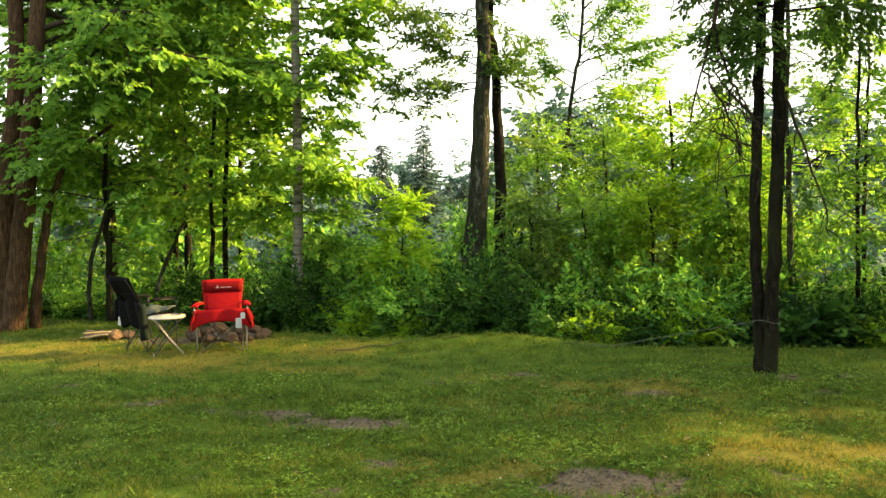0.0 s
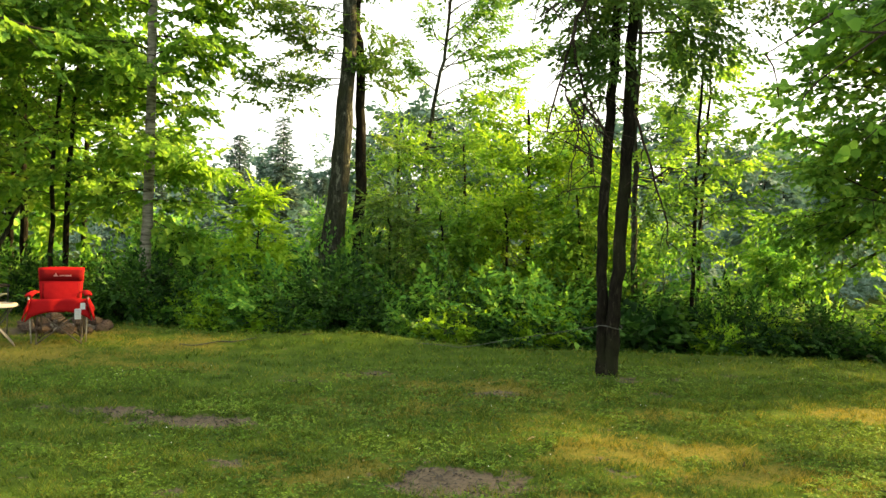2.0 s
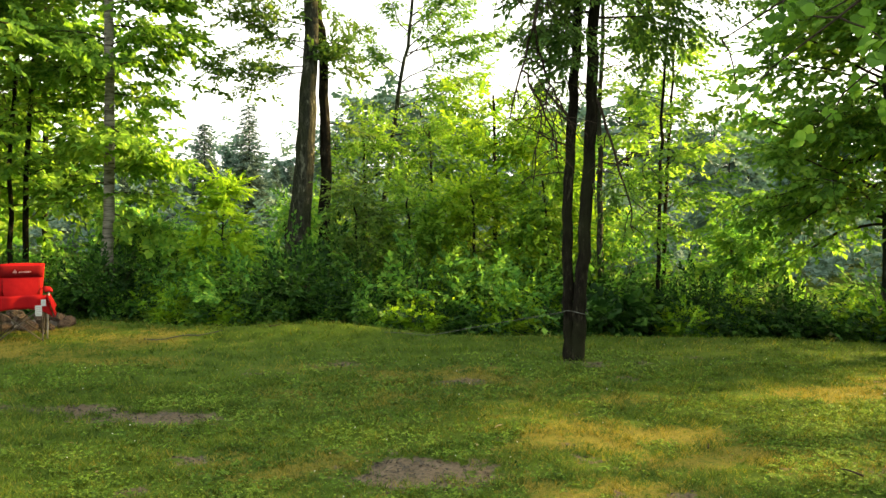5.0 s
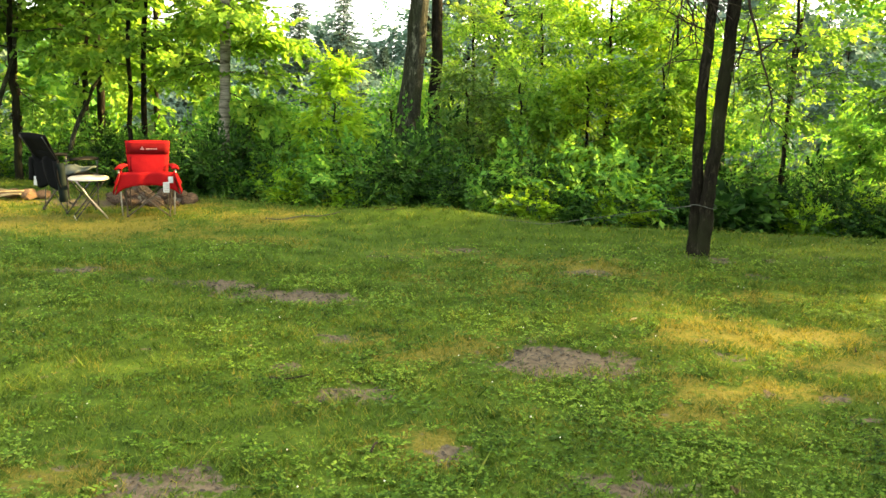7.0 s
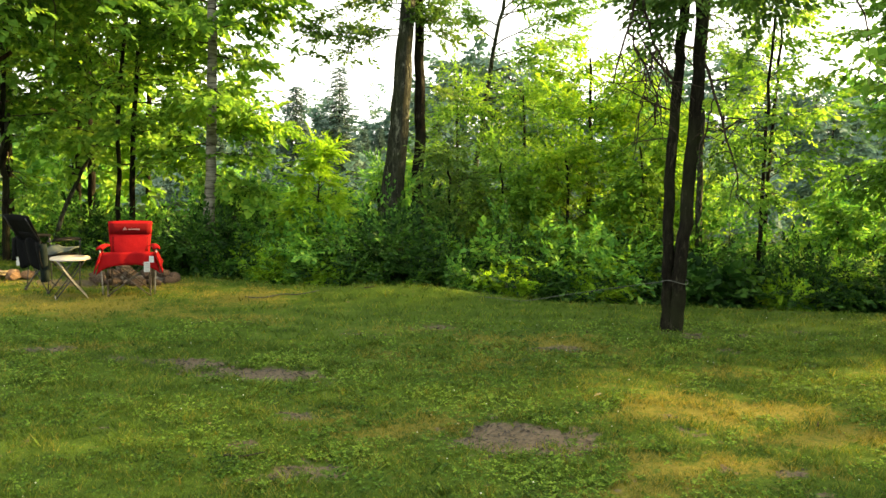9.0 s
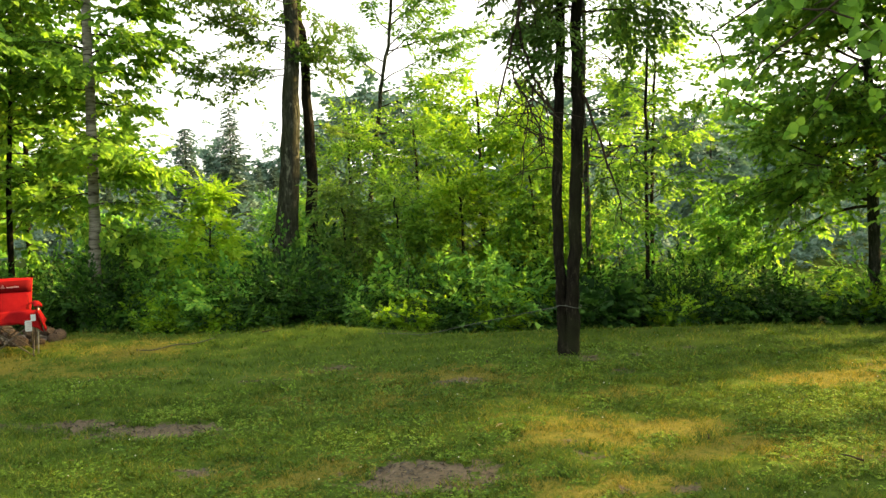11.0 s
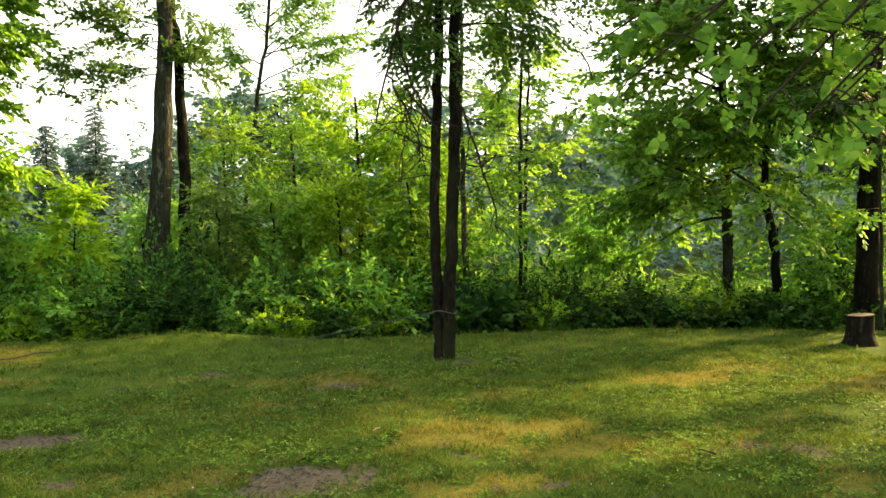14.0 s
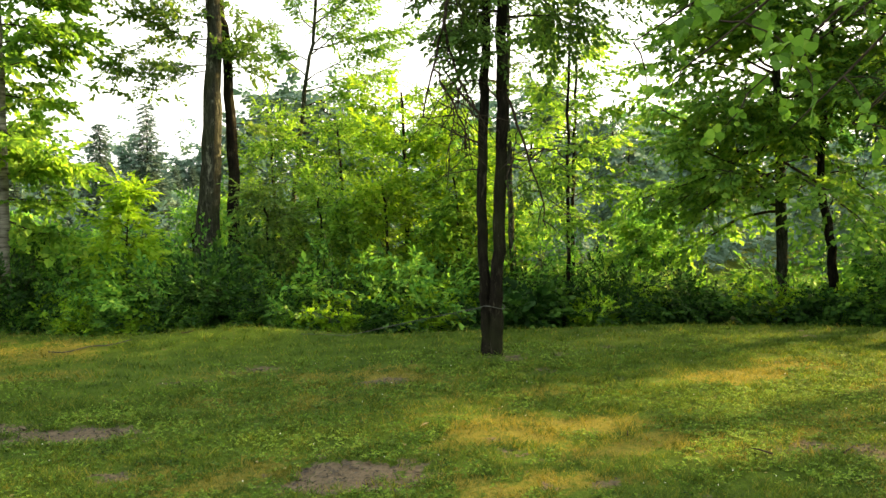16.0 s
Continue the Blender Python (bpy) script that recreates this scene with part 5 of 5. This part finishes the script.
def stone_mesh(seed):
    r = np.random.default_rng(seed)
    bm = bmesh.new()
    bmesh.ops.create_icosphere(bm, subdivisions=2, radius=1)
    for v in bm.verts:
        n = v.co.normalized()
        k = 1 + 0.35 * noise.noise(n * 1.3 + Vector((seed, 0, 0))) + 0.22 * noise.noise(n * 3.1 + Vector((0, seed, 0)))
        v.co = n * k
        for a in (Vector((0.8, 0.3, 0.5)), Vector((-0.6, 0.7, 0.3)), Vector((0.1, -0.9, 0.4)), Vector((-0.3, -0.2, 0.9))):
            d = v.co.dot(a.normalized()) - 0.66
            if d > 0:
                v.co -= a.normalized() * d * 0.85
    me = bpy.data.meshes.new("stone")
    bm.to_mesh(me)
    bm.free()
    for p in me.polygons:
        p.use_smooth = False
    return me


def fire_ring():
    ring = tagged(new("fire_ring"), "ring of rough field stones round cold ash behind the chairs", "fire ring")
    meshes = {}
    r = np.random.default_rng(3)
    cx, cy = -3.02, 11.95
    rows = []
    for k in range(13):
        a = k * 2 * math.pi / 13 + r.uniform(-0.1, 0.1)
        rows.append((cx + 0.5 * math.cos(a) * r.uniform(0.9, 1.1), cy + 0.36 * math.sin(a) * r.uniform(0.9, 1.1), 0.0, r.uniform(0.085, 0.125)))
    rows += [(-2.85, 11.95, 0.06, 0.10), (-3.05, 11.7, 0.09, 0.10), (-2.66, 11.9, 0.08, 0.09), (-3.3, 11.8, 0.09, 0.09), (-3.2, 11.95, 0.12, 0.1)]
    for x, y, s in ((-4.95, 12.15, 0.12), (-4.72, 12.1, 0.11), (-4.55, 12.2, 0.09), (-5.15, 12.25, 0.09)):
        rows.append((x, y, 0.0, s))
    for n, (x, y, z, s) in enumerate(rows):
        key = (n % 4, x < -4.2)
        if key not in meshes:
            me = stone_mesh(50 + n % 4)
            me.materials.append(STONE_SUNLIT if key[1] else STONE)
            meshes[key] = me
        st = under(new("stone", meshes[key]), ring)
        st.matrix_basis = pose(x, y, z + s * 0.45 + 0.01, r.uniform(-15, 15), r.uniform(-15, 15), r.uniform(0, 360)) @ Matrix.Diagonal((s * r.uniform(1.0, 1.35), s, s * r.uniform(0.62, 0.85), 1))
    bm = bmesh.new()
    bmesh.ops.create_circle(bm, cap_ends=True, segments=32, radius=1)
    bmesh.ops.subdivide_edges(bm, edges=bm.edges[:], cuts=2, use_grid_fill=True)
    for v in bm.verts:
        v.co = Vector((cx + v.co.x * 0.48, cy + v.co.y * 0.34, 0.035 + 0.02 * noise.noise(v.co * 4)))
    part("ash", bm, ASH, ring, "grey ash and charcoal")
    sticks = tagged(new("kindling"), "heap of pale dry sticks beside stones", "kindling")
    for k in range(7):
        a = r.uniform(-0.5, 0.5)
        p = np.array([-4.9 + r.uniform(-0.15, 0.2), 12.0 + r.uniform(-0.15, 0.15), 0.05 + 0.012 * k])
        d = np.array([math.cos(a), math.sin(a), r.uniform(-0.15, 0.25)]) * r.uniform(0.12, 0.22)
        rod("stick", [p - d, p + r.normal(0, 0.01, 3), p + d], r.uniform(0.006, 0.011), PALE, sticks)


def stump():
    ob = tagged(new("tree_stump"), "sawn dark tree stump on the lawn", "tree stump")
    bm = bmesh.new()
    n, prof = 40, [(0.0, 0.275), (0.04, 0.245), (0.10, 0.222), (0.2, 0.205), (0.3, 0.198), (0.365, 0.195)]
    rings = []
    for z, rad in prof:
        ring = []
        for k in range(n):
            a = k * 2 * math.pi / n
            rr = rad * (1 + 0.035 * math.sin(5 * a + 1) + 0.02 * math.sin(11 * a) + (0.09 * max(0, math.sin(4 * a + 0.6)) if z < 0.05 else 0))
            ring.append(bm.verts.new((rr * math.cos(a), rr * math.sin(a), z + (0.014 * math.cos(a + 0.85) if z > 0.3 else 0))))
        rings.append(ring)
    for a, b in zip(rings, rings[1:]):
        for k in range(n):
            bm.faces.new((a[k], a[(k + 1) % n], b[(k + 1) % n], b[k]))
    part("bark", bm, BARK, ob)
    bm = bmesh.new()
    for k in range(n):
        a = k * 2 * math.pi / n
        rr = 0.196 * (1 + 0.035 * math.sin(5 * a + 1) + 0.02 * math.sin(11 * a))
        bm.verts.new((rr * math.cos(a), rr * math.sin(a), 0.368 + 0.014 * math.cos(a + 0.85)))
    bm.verts.ensure_lookup_table()
    f = bm.faces.new(bm.verts)
    bmesh.ops.inset_region(bm, faces=[f], thickness=0.05, depth=0.006)
    bmesh.ops.recalc_face_normals(bm, faces=bm.faces)
    part("cut_face", bm, RINGS, ob, "pale sawn face with rings", False)
    ob.matrix_basis = pose(8.38, 7.81, -0.01) @ Matrix.Diagonal((0.75, 0.75, 0.98, 1))


def tether():
    ob = tagged(new("tether_rope"), "pale rope tied round the forked tree, trailing over the grass", "rope")
    pts = [(3.24, 8.77, 0.55), (2.88, 9.4, 0.37), (2.5, 9.95, 0.20), (2.15, 10.35, 0.06), (1.85, 10.55, 0.0), (1.5, 10.62, -0.01)]
    line = bend(pts, 56)
    line[:, 2] = np.maximum(line[:, 2], ground_z(line[:, 0], line[:, 1]) + 0.012)
    tube_part("line", [(line, np.full(56, 0.0038), 6)], ROPE, ob)
    loop = [(3.372 + 0.140 * math.cos(a), 8.795 + 0.118 * math.sin(a), 0.55 + 0.02 * math.sin(a * 2)) for a in np.linspace(0, 2 * math.pi, 29)]
    tube_part("loop", [(np.array(loop), np.full(29, 0.004), 6)], ROPE, ob, "rope loop round both stems")
    st = tagged(new("dog_lead"), "dark webbing lead lying on the grass", "dog lead")
    pts = [(-0.5, 10.9, 0.04), (-0.75, 10.75, 0.03), (-0.95, 10.8, 0.035), (-1.2, 10.62, 0.035), (-1.4, 10.7, 0.03)]
    line = bend(pts, 24)
    line[:, 2] = ground_z(line[:, 0], line[:, 1]) + 0.022
    tube_part("webbing", [(line, np.full(24, 0.006), 6)], STRAP, st)


def litter():
    r = np.random.default_rng(77)
    bm = bmesh.new()
    vs = [bm.verts.new(p) for p in ((0, -1, 0.05), (0.42, -0.5, 0.22), (0.5, 0.1, 0.12), (0.28, 0.65, 0.18), (0, 1.1, 0.0), (-0.3, 0.6, 0.2), (-0.5, 0.05, 0.28), (-0.36, -0.55, 0.15), (0, 0, 0.05))]
    for k in range(8):
        bm.faces.new((vs[8], vs[k], vs[(k + 1) % 8]))
    bmesh.ops.solidify(bm, geom=bm.faces[:], thickness=0.03)
    me = bpy.data.meshes.new("fallen_leaf")
    bm.to_mesh(me)
    bm.free()
    me.materials.append(PALE)
    spots = [(1.87, 6.31, 0.045), (3.35, 4.05, 0.06), (-1.25, 6.4, 0.03), (1.6, 5.9, 0.03), (0.3, 4.15, 0.025), (1.5, 3.65, 0.04), (-4.0, 10.9, 0.04), (4.2, 6.6, 0.03)] + [(float(r.uniform(-2, 6)), float(r.uniform(3.6, 9.5)), 0.016) for _ in range(16)]
    pale = me.copy()
    pale.materials[0] = WHITE
    for x, y, s in spots:
        ob = tagged(new("fallen_leaf", pale if s == 0.06 else me), "pale curled fallen leaf on the grass", "leaf", "fallen leaves")
        ob.matrix_basis = pose(x, y, float(ground_z(np.array([x]), np.array([y]))[0]) + 0.03, r.uniform(-20, 20), r.uniform(-20, 20), r.uniform(0, 360)) @ Matrix.Scale(s, 4)
    for x, y, l, a in ((3.26, 5.62, 0.07, 60), (-0.65, 5.15, 0.25, -8), (3.9, 4.9, 0.14, 130), (2.4, 8.66, 0.06, 80), (4.5, 4.75, 0.16, 20), (0.15, 10.9, 0.15, 15), (-0.15, 4.15, 0.1, 70)):
        ob = tagged(new("twig"), "dark fallen twig on the grass", "twig", "fallen twigs")
        d = np.array([math.cos(radians(a)), math.sin(radians(a)), 0.12]) * l / 2
        z = float(ground_z(np.array([x]), np.array([y]))[0]) + 0.035
        main = np.array([x, y, z])
        tube_part("stick", [(bend([main - d, main + r.normal(0, 0.01, 3), main + d], 8), np.linspace(0.008, 0.004, 8), 6)], TWIG, ob)


red_chair()
black_chair()
folding_table()
fire_ring()
stump()
tether()
litter()


# ---- grass ----
def grass():
    """Blades over the lawn, thicker where it lies nearer, thin on dry or sun-painted ground and none on bare earth."""
    r = np.random.default_rng(1234)
    xs, ys, ws, hs = [], [], [], []
    for n, x0, x1, y0, y1, w, h in ((150000, -3.2, 5.6, 2.7, 5.6, 0.0058, 0.034), (190000, -4.6, 8, 5.6, 8.4, 0.0070, 0.034), (140000, -8.5, 11.5, 8.4, 15.5, 0.009, 0.038), (36000, -11, 14, -7, 18, 0.018, 0.05)):
        xs.append(r.uniform(x0, x1, n)); ys.append(r.uniform(y0, y1, n)); ws.append(np.full(n, w)); hs.append(np.full(n, h))
    x, y, w, h = (np.concatenate(a) for a in (xs, ys, ws, hs))
    dry, bare = lawn_dry_sun(x, y), lawn_bare(x, y)
    clump = soft_noise(x, y, 9, 71) + 0.7 * soft_noise(x, y, 24, 72)
    keep = (r.uniform(0, 1, len(x)) > np.clip((bare - 0.35) * 2.2, 0, 0.97)) & (r.uniform(0, 1, len(x)) < np.clip(0.75 + 0.5 * clump, 0.25, 1)) & (y < edge_y(x) + 0.10 + 0.08 * soft_noise(x, y, 6, 73)) & (r.uniform(0, 1, len(x)) > 0.35 * np.clip(dry, 0, 1))
    x, y, w, h, dry, clump = (a[keep] for a in (x, y, w, h, dry, clump))
    n = len(x)
    h = h * r.uniform(0.5, 1.5, n) * (1 + 0.8 * clump) * (1 - 0.3 * np.clip(dry, 0, 1))
    a = r.uniform(0, 6.28, n)
    b = r.uniform(0, 6.28, n)
    tilt = r.uniform(0.2, 1.5, n) * h
    z = ground_z(x, y) - 0.004
    p = np.stack([x, y, z], 1)
    s = np.stack([np.cos(a), np.sin(a), 0 * a], 1) * w[:, None] / 2
    tip = p + np.stack([np.cos(b) * tilt, np.sin(b) * tilt, h], 1)
    v = np.stack([p - s, p + s, tip], 1).reshape(-1, 3)
    me = raw_mesh("grass", v, np.arange(len(v)).reshape(-1, 3), BLADE)
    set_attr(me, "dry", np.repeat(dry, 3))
    tagged(new("grass", me), "short mown grass, green with yellowed and painted sunny patches", "grass", kind="stuff")
    # clover between the blades
    m = 70000
    x, y = r.uniform(-4.5, 7, m), 2.8 + 6.5 * r.uniform(0, 1, m) ** 1.4
    k = (soft_noise(x, y, 1.6, 81) + 0.7 * soft_noise(x, y, 6, 82) + 0.5 * soft_noise(x, y, 19, 83) + r.normal(0, 0.22, m) > 0.02) & (lawn_bare(x, y) < 0.4) & (lawn_dry_sun(x, y) < 0.55)
    x, y = x[k], y[k]
    m = len(x)
    size = r.uniform(0.009, 0.025, m)
    z = ground_z(x, y) + r.uniform(0.012, 0.032, m)
    a0 = r.uniform(0, 6.28, m)
    vs = []
    for j in range(3):
        a = a0 + j * 2.094
        d = np.stack([np.cos(a), np.sin(a), r.normal(0.1, 0.25, m)], 1) * size[:, None]
        s = np.stack([-np.sin(a), np.cos(a), r.normal(0, 0.2, m)], 1) * size[:, None] * 0.48
        p = np.stack([x, y, z], 1)
        vs.append(np.stack([p, p + d * 0.7 + s, p + d * 1.05, p + d * 0.7 - s], 1))
    v = np.stack(vs, 1).reshape(-1, 3)
    tagged(new("clover", raw_mesh("clover", v, np.arange(len(v)).reshape(-1, 4), CLOVER)), "low clover leaves in the lawn", "clover", kind="stuff")
    # broad low weeds
    m = 16000
    x, y = r.uniform(-3.6, 6, m), 2.9 + 5.8 * r.uniform(0, 1, m) ** 1.5
    k = (soft_noise(x, y, 3.1, 91) > 0.0) & (lawn_bare(x, y) < 0.4) & (lawn_dry_sun(x, y) < 0.5)
    x, y = x[k], y[k]
    a = r.uniform(0, 6.28, len(x))
    D = np.stack([np.cos(a), np.sin(a), r.uniform(0.0, 0.5, len(x))], 1)
    me = leaf_mesh("weeds", "shrub", np.stack([x, y, ground_z(x, y) + 0.010], 1), D, np.array([0, 0, 1.0]) + r.normal(0, 0.2, (len(x), 3)), r.uniform(0.10, 0.30, len(x)), r, CLOVER)
    tagged(new("weeds", me), "low broad-leaved weeds in the lawn", "weeds", kind="stuff")
    # crumbs and chips on the bare earth
    m = 26000
    x, y = r.uniform(-3.4, 5.2, m), r.uniform(3.3, 9.3, m)
    k = lawn_bare(x, y) > 0.45
    x, y = x[k], y[k]
    m = len(x)
    a = r.uniform(0, 6.28, m)
    d = np.stack([np.cos(a), np.sin(a), r.normal(0.1, 0.3, m)], 1) * r.uniform(0.008, 0.03, m)[:, None]
    s = np.stack([-np.sin(a), np.cos(a), r.normal(0, 0.4, m)], 1) * r.uniform(0.003, 0.010, m)[:, None]
    p = np.stack([x, y, ground_z(x, y) - 0.008], 1)
    v = np.stack([p - d, p - s + [0, 0, 0.004], p + d, p + s + [0, 0, 0.007]], 1).reshape(-1, 3)
    tagged(new("soil_crumbs", raw_mesh("soil_crumbs", v, np.arange(len(v)).reshape(-1, 4), CRUMB)), "dark crumbs and chips on bare earth", "soil", kind="stuff")
    # white flower heads
    bm = bmesh.new()
    bmesh.ops.create_icosphere(bm, subdivisions=1, radius=1)
    ico = np.array([q.co[:] for q in bm.verts])
    tri = np.array([[q.index for q in f.verts] for f in bm.faces])
    bm.free()
    m = 300
    x, y = r.uniform(-3.5, 6, m), 3.0 + 6.5 * r.uniform(0, 1, m) ** 1.3
    k = (soft_noise(x, y, 2.2, 81) > 0.05) & (lawn_bare(x, y) < 0.3)
    x, y = x[k], y[k]
    c = np.stack([x, y, ground_z(x, y) + 0.035], 1)
    v = (c[:, None] + ico[None] * r.uniform(0.0035, 0.006, len(x))[:, None, None]).reshape(-1, 3)
    f = (tri[None] + (np.arange(len(x)) * len(ico))[:, None, None]).reshape(-1, 3)
    tagged(new("clover_flowers", raw_mesh("clover_flowers", v, f, FLOWER)), "scattered white clover heads in the lawn", "clover flowers", kind="stuff")


grass()
